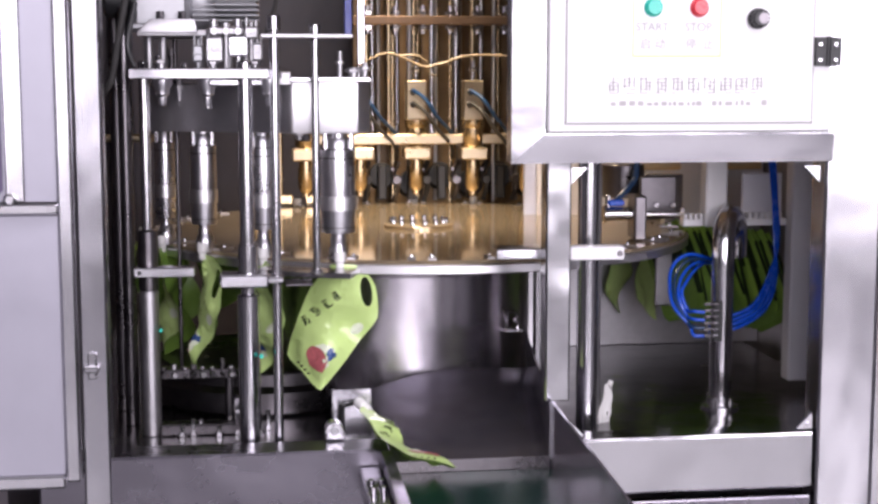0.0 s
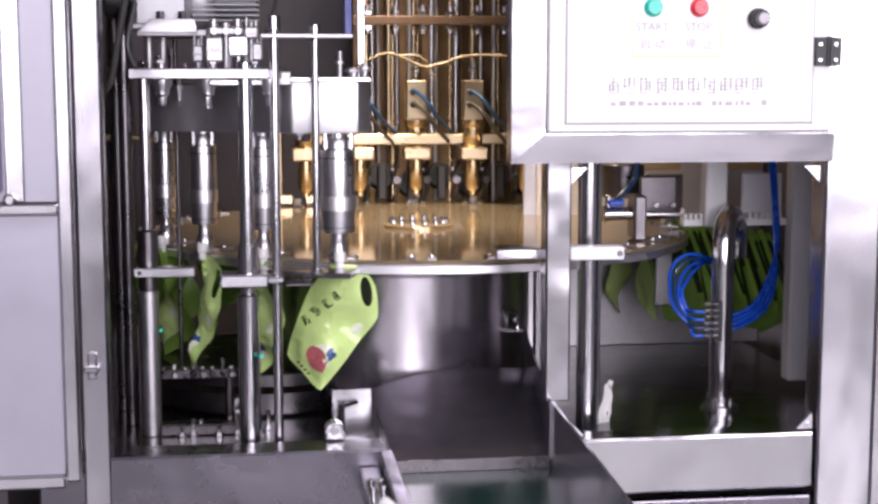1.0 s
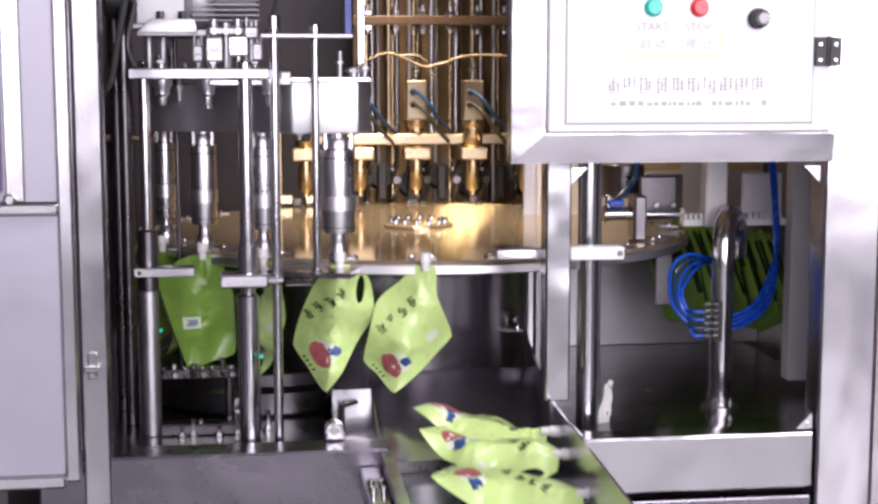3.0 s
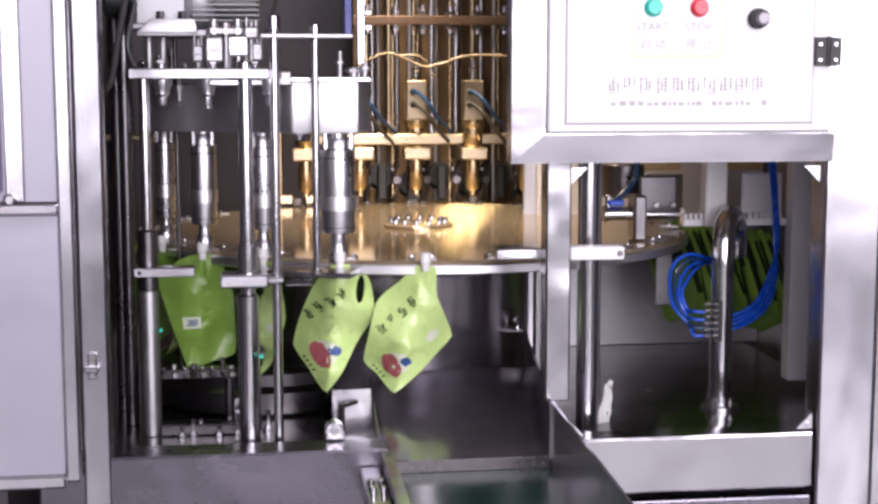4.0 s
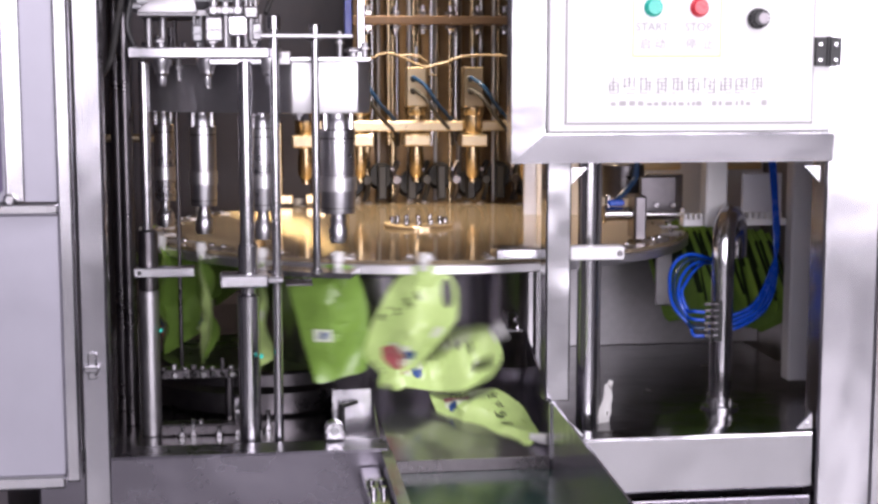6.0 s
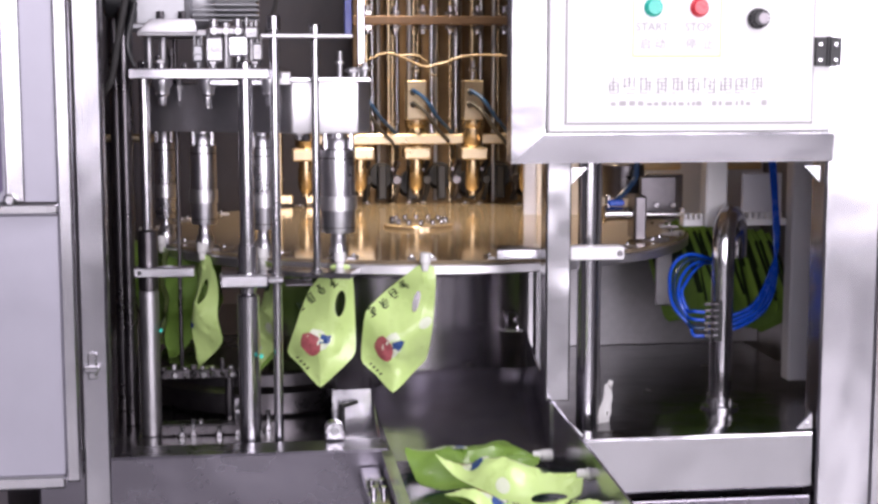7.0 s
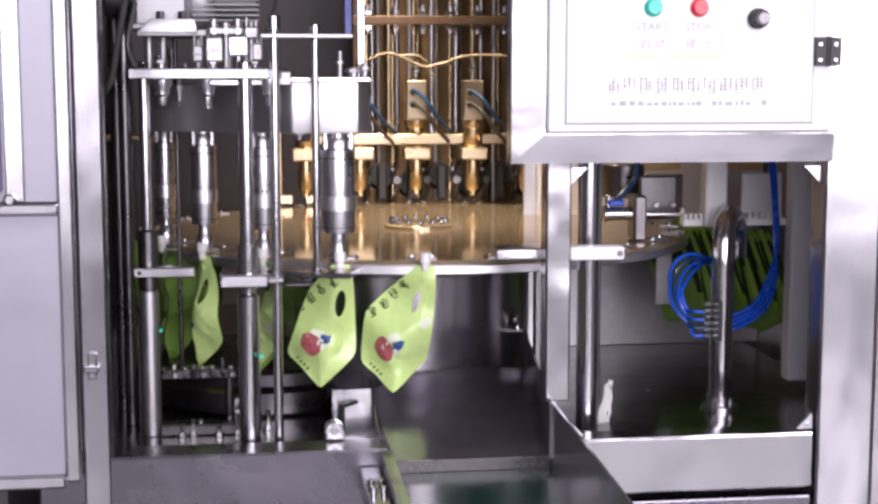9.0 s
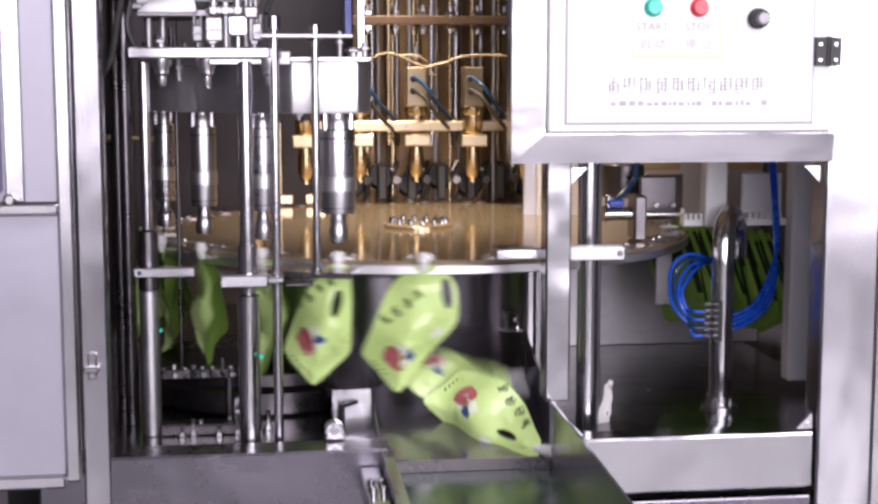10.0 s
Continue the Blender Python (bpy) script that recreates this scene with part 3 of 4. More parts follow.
    # hanging screws and studs
    for x, y, z0, z1, r in ((-0.505, -0.47, 1.225, 1.273, 0.006), (-0.475, -0.50, 1.235, 1.273, 0.004), (-0.425, -0.545, 1.222, 1.273, 0.0065), (-0.318, -0.600, 1.222, 1.273, 0.0055),
                            (-0.270, -0.55, 1.168, 1.182, 0.007), (-0.20, -0.55, 1.2745, 1.320, 0.0045), (-0.178, -0.56, 1.2745, 1.292, 0.009), (-0.158, -0.56, 1.2745, 1.30, 0.006),
                            (-0.500, -0.58, 1.29, 1.306, 0.007), (-0.415, -0.57, 1.29, 1.303, 0.006), (-0.345, -0.58, 1.29, 1.303, 0.006)):
        bm = rod(bmesh.new(), (x, y, z0), (x, y, z1), r, 12)
        rod(bm, (x, y, (z0 + z1) / 2), (x, y, (z0 + z1) / 2 + 0.006), r * 1.7, 6)
        part("stud", bm, DULL, u)
    for x, y in ((-0.498, -0.600), (-0.424, -0.615), (-0.322, -0.635)):
        bm = bmesh.new()
        lathe(bm, [(0, 1.2725), (0.017, 1.2725), (0.017, 1.264), (0.012, 1.256), (0.012, 1.248), (0.007, 1.243), (0.007, 1.232), (0.005, 1.228), (0, 1.228)], Matrix.Translation((x, y, 0)), 14)
        part("taper_screw", bm, HEAD, u)
    for x in (-0.53, -0.505, -0.44, -0.39, -0.36):
        part("spacer", rod(bmesh.new(), (x, -0.42, 1.29), (x, -0.42, 1.345), 0.0075, 14), DULL, u)
    part("motor_plate", new_box((-0.545, -0.50, 1.345), (-0.385, -0.25, 1.357), 0.002), DULL, u)
    # gear motor
    bm = bmesh.new()
    box(bm, (-0.555, -0.47, 1.357), (-0.455, -0.30, 1.46), 0.010)
    box(bm, (-0.560, -0.485, 1.357), (-0.448, -0.29, 1.368), 0.003)
    motor = part("gear_motor", bm, ALU, u, "cast grey gear motor with cooling fins")
    for i in range(9):
        z = 1.372 + i * 0.009
        part("cooling_fin", new_box((-0.452, -0.47, z), (-0.335, -0.32, z + 0.003), 0.001), ALU, motor)
    bm = bmesh.new()
    lathe(bm, [(0, 0), (0.034, 0), (0.036, 0.004), (0.036, 0.05), (0.03, 0.056), (0, 0.056)], Matrix.Translation((-0.552, -0.40, 1.415)) @ frame_of((-1, 0, 0)).to_4x4(), 28)
    part("fan_cover", bm, BLACK, motor, "black fan cover")
    part("motor_core", rod(bmesh.new(), (-0.455, -0.395, 1.415), (-0.34, -0.395, 1.415), 0.042, 28), ALU, motor)
    bm = bmesh.new()
    lathe(bm, [(0, 0), (0.046, 0), (0.056, 0.008), (0.058, 0.022), (0.050, 0.040), (0.044, 0.046), (0, 0.046)], Matrix.Translation((-0.458, -0.415, 1.412)) @ frame_of((1, 0, 0)).to_4x4(), 32)
    part("adapter_bell", bm, ALU, motor)
    bm = prism(bmesh.new(), [(-0.545, 1.350), (-0.440, 1.350), (-0.446, 1.374), (-0.520, 1.374)], -0.520, -0.500, "y", None, 0.002)
    part("foot_plate", bm, DULL, motor, "sloping bright foot plate")
    for x in (-0.505, -0.468):
        part("foot_bolt", rod(bmesh.new(), (x, -0.488, 1.374), (x, -0.488, 1.388), 0.007, 8), DARK, motor)
    # valve cluster beside the motor
    rng = random.Random(17)
    for x, z, sx, sz in ((-0.412, 1.322, 0.030, 0.042), (-0.372, 1.328, 0.034, 0.034), (-0.340, 1.318, 0.018, 0.030), (-0.440, 1.315, 0.018, 0.028), (-0.392, 1.352, 0.060, 0.014), (-0.350, 1.350, 0.024, 0.020)):
        y = -0.555 + rng.uniform(-0.02, 0.02)
        bm = new_box((x - sx / 2, y - 0.018, z - sz / 2), (x + sx / 2, y + 0.018, z + sz / 2), 0.003)
        for q in range(3):
            dx = (q - 1) * sx * 0.33
            rod(bm, (x + dx, y, z + sz / 2), (x + dx, y, z + sz / 2 + rng.uniform(0.006, 0.016)), sx * 0.12, 10)
            rod(bm, (x + dx, y - 0.018, z), (x + dx, y - 0.026, z), sx * 0.12, 10)
        rod(bm, (x, y, 1.29), (x, y, z), 0.004, 10)
        part("air_valve", bm, rng.choice((ALU, HEAD, DULL)), u)
    for i in range(6):
        x = -0.53 + i * 0.022
        part("terminal_screw", rod(bmesh.new(), (x, -0.54, 1.29), (x, -0.54, 1.30 + 0.012 * (i % 3)), 0.0045, 8), (DARK, POLISHED)[i % 2], u)
    for pts, r, mat in (([(-0.56, -0.5, 1.42), (-0.575, -0.53, 1.33), (-0.59, -0.55, 1.26), (-0.64, -0.5, 1.22)], 0.006, RUBBER),
                        ([(-0.545, -0.52, 1.40), (-0.556, -0.56, 1.33), (-0.545, -0.57, 1.292)], 0.005, BLACK),
                        ([(-0.30, -0.45, 1.44), (-0.31, -0.50, 1.39), (-0.325, -0.53, 1.35)], 0.004, RUBBER)):
        part("cable", tube(bmesh.new(), pts, r), mat, u)
    return u


capping_unit = build_capping_unit()


# ---------------------------------------------------------------- filling unit at the rear
def build_filling_unit():
    u = thing("filling_unit", "brass-toned filling unit with nozzles over the table", "filling unit")
    for k, a in enumerate((143.9, 158.9, 173.9, 188.9, 203.9, 218.9)):
        c = around(RING - 0.01, a)
        m = Matrix.Translation(c)
        bm = bmesh.new()
        lathe(bm, [(0, 1.100), (0.020, 1.100), (0.020, 1.070), (0.0175, 1.070), (0.0175, 1.05), (0.0195, 1.05), (0.0195, 1.005), (0.016, 0.995), (0.0105, 0.988), (0.0105, 0.978), (0, 0.978)], m, 28)
        nz = part("filling_nozzle", bm, BRASS, u)
        bm = new_box((c.x - 0.034, c.y - 0.034, 1.068), (c.x + 0.034, c.y + 0.03, 1.098), 0.004)
        part("nozzle_flange", bm, BRASS_PALE, nz)
        bm = bmesh.new()
        lathe(bm, [(0, 1.145), (0.026, 1.145), (0.026, 1.105), (0.023, 1.1), (0, 1.1)], m, 28)
        lathe(bm, [(0, 1.165), (0.029, 1.165), (0.029, 1.150), (0.026, 1.145), (0, 1.145)], m, 28)
        part("barrel", bm, BRASS, nz)
        if k < 4:
            part("air_cylinder", new_box((c.x - 0.026, c.y - 0.024, 1.165), (c.x + 0.024, c.y + 0.024, 1.262), 0.003), BRASS_PALE, nz)
            bm = rod(bmesh.new(), (c.x, c.y, 1.262), (c.x, c.y, 1.312), 0.006, 12)
            rod(bm, (c.x, c.y, 1.285), (c.x, c.y, 1.293), 0.012, 6)
            part("piston_rod", bm, POLISHED, nz)
            for z in (1.235, 1.205):
                part("elbow_fitting", rod(bmesh.new(), (c.x - 0.012, c.y - 0.024, z), (c.x - 0.012, c.y - 0.046, z - 0.003), 0.007, 12), BLACK, nz)
            for i in range(2):
                z = 1.238 - 0.03 * i
                bm = tube(bmesh.new(), [(c.x - 0.012, c.y - 0.046, z), (c.x + 0.012, c.y - 0.08, z - 0.02), (c.x + 0.045, c.y - 0.07, z - 0.065), (c.x + 0.085, c.y - 0.02, z - 0.105), (c.x + 0.10, c.y + 0.05, z - 0.14)], 0.0048, 8)
                part("air_hose", bm, (BLUE_DARK, RUBBER)[i], nz, "thin dark blue air hose")
    part("nozzle_bar", new_box((-0.19, 0.50, 1.105), (0.40, 0.535, 1.130), 0.003), BRASS_PALE, u, "pale flat nozzle bar")
    return u


filling_unit = build_filling_unit()


def build_filling_frame():
    u = thing("filler_stand", "amber brown stand of brass guide tubes behind the nozzles", "stand")
    rng = random.Random(3)
    for i in range(26):
        x = -0.06 + i * 0.0175 + rng.uniform(-0.005, 0.005)
        y = 0.58 + 0.05 * (i % 3)
        r = rng.choice((0.005, 0.009, 0.012, 0.007))
        z0 = 1.10 if i % 2 else 0.955
        part("guide_tube", rod(bmesh.new(), (x, y, z0), (x, y, 1.90), r, 16), (BRASS, POLISHED, DULL, BRASS)[i % 4], u)
    part("upper_bar", new_box((-0.10, 0.535, 1.398), (0.40, 0.56, 1.420), 0.003), material("brown_bar", (0.13, 0.085, 0.06), 0.4, 0.5, 0.2), u, "brown cross bar")
    for i in range(6):
        x = -0.06 + i * 0.068
        bm = rod(bmesh.new(), (x, 0.548, 1.375), (x, 0.548, 1.445), 0.008, 14)
        rod(bm, (x, 0.548, 1.385), (x, 0.548, 1.397), 0.013, 6)
        rod(bm, (x, 0.548, 1.4215), (x, 0.548, 1.432), 0.013, 6)
        part("tie_stud", bm, POLISHED, u)
    part("amber_panel", new_box((-0.085, 0.72, 0.66), (0.44, 0.735, 1.92), 0.002), AMBER, u, "amber brown back panel")
    part("blue_profile", new_box((-0.135, 0.30, 1.36), (-0.118, 0.32, 1.92), 0.002), material("deep_blue_profile", (0.02, 0.03, 0.20), 0.3, 0, 0.1), u, "deep blue upright")
    part("bright_profile", new_box((-0.105, 0.30, 1.30), (-0.088, 0.32, 1.92), 0.002), STEEL, u)
    # loose sensor wire
    part("sensor_wire", tube(bmesh.new(), [(-0.09, 0.20, 1.31), (-0.045, 0.20, 1.325), (0.00, 0.20, 1.31), (0.035, 0.20, 1.295), (0.07, 0.20, 1.30), (0.13, 0.20, 1.318), (0.20, 0.20, 1.32), (0.27, 0.20, 1.312)], 0.003, 8), CREAM, u, "loose cream wire")
    part("sensor_wire", tube(bmesh.new(), [(-0.02, 0.21, 1.318), (0.02, 0.21, 1.32), (0.048, 0.21, 1.30), (0.05, 0.21, 1.28), (0.068, 0.21, 1.275)], 0.0024, 8), CREAM, u)
    # lower dark mechanism between the nozzles
    for i in range(7):
        x = -0.10 + i * 0.075
        y = 0.60
        bm = bmesh.new()
        lathe(bm, [(0, -0.02), (0.03, -0.02), (0.034, -0.014), (0.034, 0.014), (0.03, 0.02), (0.012, 0.02), (0.012, 0.035), (0, 0.035)], Matrix.Translation((x, y, 1.00 + 0.02 * (i % 2))) @ frame_of((0, -1, 0.2)).to_4x4(), 20)
        part("clamp_wheel", bm, BLACK, u)
        bm = new_box((x - 0.012, y - 0.05, 0.965), (x + 0.010, y - 0.02, 1.05), 0.003)
        part("gripper_arm", bm, BLACK, u)
        bm = tube(bmesh.new(), [(x + 0.030, y - 0.04, 0.962), (x + 0.038, y - 0.05, 1.00), (x + 0.026, y - 0.05, 1.03), (x + 0.040, y - 0.04, 1.06)], 0.007, 8)
        rod(bm, (x + 0.034, y - 0.07, 1.015), (x + 0.034, y - 0.03, 1.015), 0.012, 10)
        part("gripper_link", bm, (BLACK, DARK)[i % 2], u)
        part("gripper_pin", rod(bmesh.new(), (x + 0.022, y - 0.075, 1.042), (x + 0.022, y - 0.05, 1.042), 0.005, 10), DARK, u)
    # amber plates seen past the capping heads
    for x in (-0.30, -0.22):
        part("amber_bracket", new_box((x, 0.50, 0.96), (x + 0.05, 0.53, 0.985), 0.003), BRASS, u)
        part("bracket_arm", rod(bmesh.new(), (x + 0.02, 0.52, 0.985), (x + 0.02, 0.52, 1.16), 0.006, 12), BRASS, u)
    part("rear_rod", rod(bmesh.new(), (-0.66, 0.0, 1.148), (-0.55, 0.0, 1.148), 0.008, 14), BRASS_PALE, u)


build_filling_frame()


# ---------------------------------------------------------------- chute and conveyor
def chute_z(y):
    return 0.648 + (y + 0.74) * 0.235


def build_chute():
    c = thing("discharge_chute", "grey sheet-steel discharge chute sloping to the belt", "chute")
    bm = bmesh.new()
    rim = [(-0.146 + 0.306 * i / 12, -0.475 + 0.075 * math.sin(math.pi * 0.5 * min(1, i / 7))) for i in range(13)]
    front = [(0.133, -0.742), (-0.128, -0.742)]
    top = [bm.verts.new((x, y, chute_z(y))) for x, y in rim + front]
    low = [bm.verts.new((x, y, chute_z(y) - 0.003)) for x, y in rim + front]
    bm.faces.new(top), bm.faces.new(low)
    for i in range(len(top)):
        j = (i + 1) % len(top)
        bm.faces.new((top[i], top[j], low[j], low[i]))
    part("slide_sheet", bm, CHUTE, c, "", False)
    part("front_lip", new_box((-0.128, -0.748, 0.628), (0.132, -0.7435, 0.6485), 0.001), DARK, c)
    bm = bmesh.new()
    inner = [(0.161, -0.398, chute_z(-0.398) - 0.004), (0.158, -0.375, 0.795), (0.1335, -0.735, 0.740), (0.1335, -0.742, 0.630)]
    a = [bm.verts.new(p) for p in inner]
    b = [bm.verts.new((x + 0.003, y, z)) for x, y, z in inner]
    bm.faces.new(a), bm.faces.new(b)
    for q in range(4):
        bm.faces.new((a[q], a[(q + 1) % 4], b[(q + 1) % 4], b[q]))
    part("side_wall", bm, CHUTE, c, "", False)
    bm = prism(bmesh.new(), [(-0.475, 0.705), (-0.485, 0.735), (-0.60, 0.69), (-0.66, 0.668), (-0.66, 0.645)], -0.147, -0.1445, "x")
    part("side_wall", bm, CHUTE, c, "", False)
    # added plate that stands in for a bright reflection low on the drum
    bm = new_box((-0.218, -0.0015, 0.0), (-0.150, 0.0015, 0.082), 0.0, pose(0, -0.555, 0.6455, -5, 0, 0))
    part("reflection_plate", bm, SHEET, c, "steel plate added for the drum's bright reflection", False)
    # black rods stand in for the dark marks within that reflection
    bm = rod(bmesh.new(), (-0.205, -0.585, 0.705), (-0.175, -0.560, 0.707), 0.003, 10)
    rod(bm, (-0.203, -0.575, 0.6455), (-0.203, -0.580, 0.708), 0.005, 10)
    part("dark_marks", bm, BLACK, c)
    v = thing("conveyor", "dark green belt conveyor with grey side sheets", "conveyor")
    bm = new_box((-0.130, -1.75, 0.612), (0.133, -0.75, 0.628), 0.0)
    part("belt", bm, BELT, v, "dark green belt", False)
    bm = prism(bmesh.new(), [(-0.7455, 0.56), (-0.7455, 0.742), (-1.75, 0.70), (-1.75, 0.56)], 0.1335, 0.1375, "x")
    part("side_sheet", bm, CHUTE, v, "grey side sheet", False)
    part("seam", new_box((0.1305, -0.752, 0.645), (0.1330, -0.746, 0.738), 0), STEEL, v, "", False)
    bm = prism(bmesh.new(), [(-0.744, 0.56), (-0.744, 0.667), (-1.75, 0.640), (-1.75, 0.56)], -0.150, -0.132, "x")
    part("side_rail", bm, CHUTE, v, "grey side rail", False)
    part("rail_plate", new_box((-0.186, -1.0, 0.60), (-0.152, -0.745, 0.640), 0.003), STEEL, v)
    for y in (-0.86, -0.90):
        for x in (-0.176, -0.160):
            bm = bmesh.new()
            rod(bm, (x, y, 0.640), (x, y, 0.652), 0.0055, 12)
            part("bolt", bm, POLISHED, v)
    part("leg", new_box((-0.14, -1.70, 0.0), (-0.10, -1.66, 0.612), 0.003), STEEL, v)
    part("leg", new_box((0.10, -1.70, 0.0), (0.135, -1.66, 0.612), 0.003), STEEL, v)


build_chute()


# ---------------------------------------------------------------- deck details
def build_deck():
    p = thing("bent_pipe", "polished steel crook pipe bolted to the deck", "pipe", pose(0.530, -0.43, 0.645))
    bm = tube(bmesh.new(), [(0, 0, 0.0), (0, 0, 0.1), (0, 0, 0.2), (0, 0, 0.295), (0.005, 0.010, 0.340), (0.024, 0.04, 0.364), (0.048, 0.075, 0.352), (0.060, 0.10, 0.318), (0.063, 0.11, 0.28)], 0.0210, 20, 8)
    part("pipe", bm, POLISHED, p, "mirror-polished crook")
    bm = bmesh.new()
    lathe(bm, [(0, 0), (0.036, 0), (0.036, 0.006), (0.024, 0.008), (0.024, 0.022), (0.0178, 0.024)], None, 28)
    part("flange", bm, STEEL, p)
    for a in (20, 140, 200, 320):
        part("bolt", rod(bmesh.new(), around(0.032, a, 0.006), around(0.032, a, 0.024), 0.005, 8), POLISHED, p)
    m = thing("hose_manifold", "row of small nickel air fittings on the pipe", "manifold", pose(0.510, -0.455, 0.79))
    for i in range(6):
        bm = rod(bmesh.new(), (-0.022, 0, i * 0.0120), (0.005, 0, i * 0.0120), 0.0038, 10)
        rod(bm, (-0.012, 0, i * 0.0120), (-0.006, 0, i * 0.0120), 0.005, 6)
        part("fitting", bm, POLISHED, m)
    part("manifold_block", new_box((-0.004, 0.0, -0.012), (0.014, 0.008, 0.066), 0.002), BLACK, m)
    rng = random.Random(11)
    for i in range(4):
        h = thing("air_hose", "looped bright blue plastic air hose", "hose", None, "blue air hoses")
        z, o = 0.79 + i * 0.0150, (i - 1.5) * 0.0062
        pts = [(0.488, -0.455, z), (0.468, -0.452, z + 0.002), (0.458 + abs(o) * 0.6, -0.435 + o * 0.6, 0.822 + o * 1.4), (0.444 + o * 1.0, -0.42, 0.858 + o * 0.9), (0.456 + o * 1.3, -0.39 - o, 0.896 - o * 1.2),
               (0.488 + o * 0.9, -0.37, 0.920 - o * 1.5), (0.53, -0.35 + o, 0.918 - o * 0.5), (0.575, -0.33, 0.90)]
        part("hose", tube(bmesh.new(), pts, 0.0034, 10), BLUE if i != 1 else BLUE_DARK, h)
    for i in range(4):
        h = thing("air_hose", "bright blue plastic air hose running up the machine's side", "hose", None, "blue air hoses")
        o = (i - 1.5) * 0.0080
        pts = [(0.515, -0.395, 0.800 + o * 1.2), (0.565, -0.40 + o * 0.5, 0.806 + o), (0.618 - o * 0.8, -0.39, 0.832 + o * 0.6), (0.650 - o * 0.5, -0.37 + o * 0.3, 0.885 + o * 0.3), (0.664 + o * 0.25, -0.35, 0.95), (0.663 + o * 0.3, -0.335, 1.05), (0.648 + o * 0.5, -0.325, 1.22)]
        part("hose", tube(bmesh.new(), pts, 0.0036, 10), BLUE, h)
    h = thing("air_hose", "grey plastic hose hanging beside the magazine", "hose")
    part("hose", tube(bmesh.new(), [(0.60, -0.25, 1.2), (0.585, -0.25, 1.09), (0.568, -0.26, 1.02), (0.562, -0.28, 0.97)], 0.005, 10), INK, h)
    # bolts, blocks and scraps on the deck
    rng = random.Random(8)
    for i in range(11):
        x = -0.50 + i * 0.017 + rng.uniform(-0.004, 0.004)
        n = thing("adjusting_screw", "small bright adjusting screw standing on the deck", "screw", pose(x, -0.50 + rng.uniform(-0.03, 0.03), 0.6452), "adjusting screws")
        bm = rod(bmesh.new(), (0, 0, 0), (0, 0, rng.uniform(0.012, 0.04)), 0.004, 10)
        rod(bm, (0, 0, 0.0), (0, 0, 0.008), 0.008, 6)
        part("stud", bm, POLISHED, n)
    n = thing("bearing_block", "bright steel bearing block with a round boss on the sill", "block", pose(-0.222, -0.665, 0.6685))
    part("block", new_box((-0.016, -0.012, 0), (0.018, 0.012, 0.012), 0.003), STEEL, n)
    part("boss", rod(bmesh.new(), (0.0, -0.014, 0.017), (0.0, 0.012, 0.017), 0.016, 20), POLISHED, n)
    part("screw", rod(bmesh.new(), (0.0, -0.016, 0.017), (0.0, -0.013, 0.017), 0.007, 10), ALU, n)
    n = thing("cam_bracket", "small steel cam bracket with bolts on the deck", "bracket", pose(-0.39, -0.50, 0.6452))
    part("base", new_box((-0.13, -0.02, 0), (0.02, 0.02, 0.02), 0.003), DARK, n)
    part("post", new_box((0.0, -0.012, 0.02), (0.016, 0.006, 0.065), 0.002), POLISHED, n)
    # bracket ring with bright fittings below the table
    n = thing("cam_rail", "dark cam rail with a row of bright fittings below the table", "cam rail")
    part("rail", new_box((-0.545, -0.43, 0.728), (-0.385, -0.395, 0.746), 0.003), DARK, n)
    for x in (-0.53, -0.40):
        part("stay", rod(bmesh.new(), (x, -0.41, 0.645), (x, -0.41, 0.728), 0.008, 12), DARK, n)
    for i in range(9):
        x = -0.535 + i * 0.0175 + rng.uniform(-0.004, 0.004)
        z = 0.746 + (0.018 if i in (0, 7) else 0.003)
        bm = rod(bmesh.new(), (x, -0.425, 0.746), (x, -0.425, z + rng.uniform(0.001, 0.008)), rng.uniform(0.004, 0.007), 10)
        rod(bm, (x - 0.002, -0.432, 0.738), (x + 0.003, -0.445, 0.738), rng.uniform(0.004, 0.007), 8)
        part("fitting", bm, (POLISHED, DARK, DULL)[i % 3], n)
    bm = bmesh.new()
    lathe(bm, [(0, 0.6455), (0.225, 0.6455), (0.232, 0.652), (0.232, 0.690), (0.215, 0.700), (0.215, 0.722), (0.208, 0.727), (0, 0.727)], Matrix.Translation((-0.33, -0.17, 0)), 64)
    part("cam_disc", bm, DARK, n, "dark cam disc")
    # white scrap by the post
    n = thing("plastic_scrap", "crumpled white plastic scrap on the deck", "scrap", pose(0.278, -0.52, 0.646))
    bm = bmesh.new()
    bmesh.ops.create_grid(bm, x_segments=8, y_segments=10, size=1)
    for v in bm.verts:
        w = 0.5 + 0.5 * v.co.y
        q = noise.noise(v.co * 2.3) * 0.008
        v.co = Vector((v.co.x * (0.014 - 0.006 * w) + 0.012 * w + q, q * 0.8 + v.co.x * 0.006, 0.04 + v.co.y * 0.04 + abs(v.co.x) * -0.008))
    part("sheet", bm, CAP, n)


build_deck()


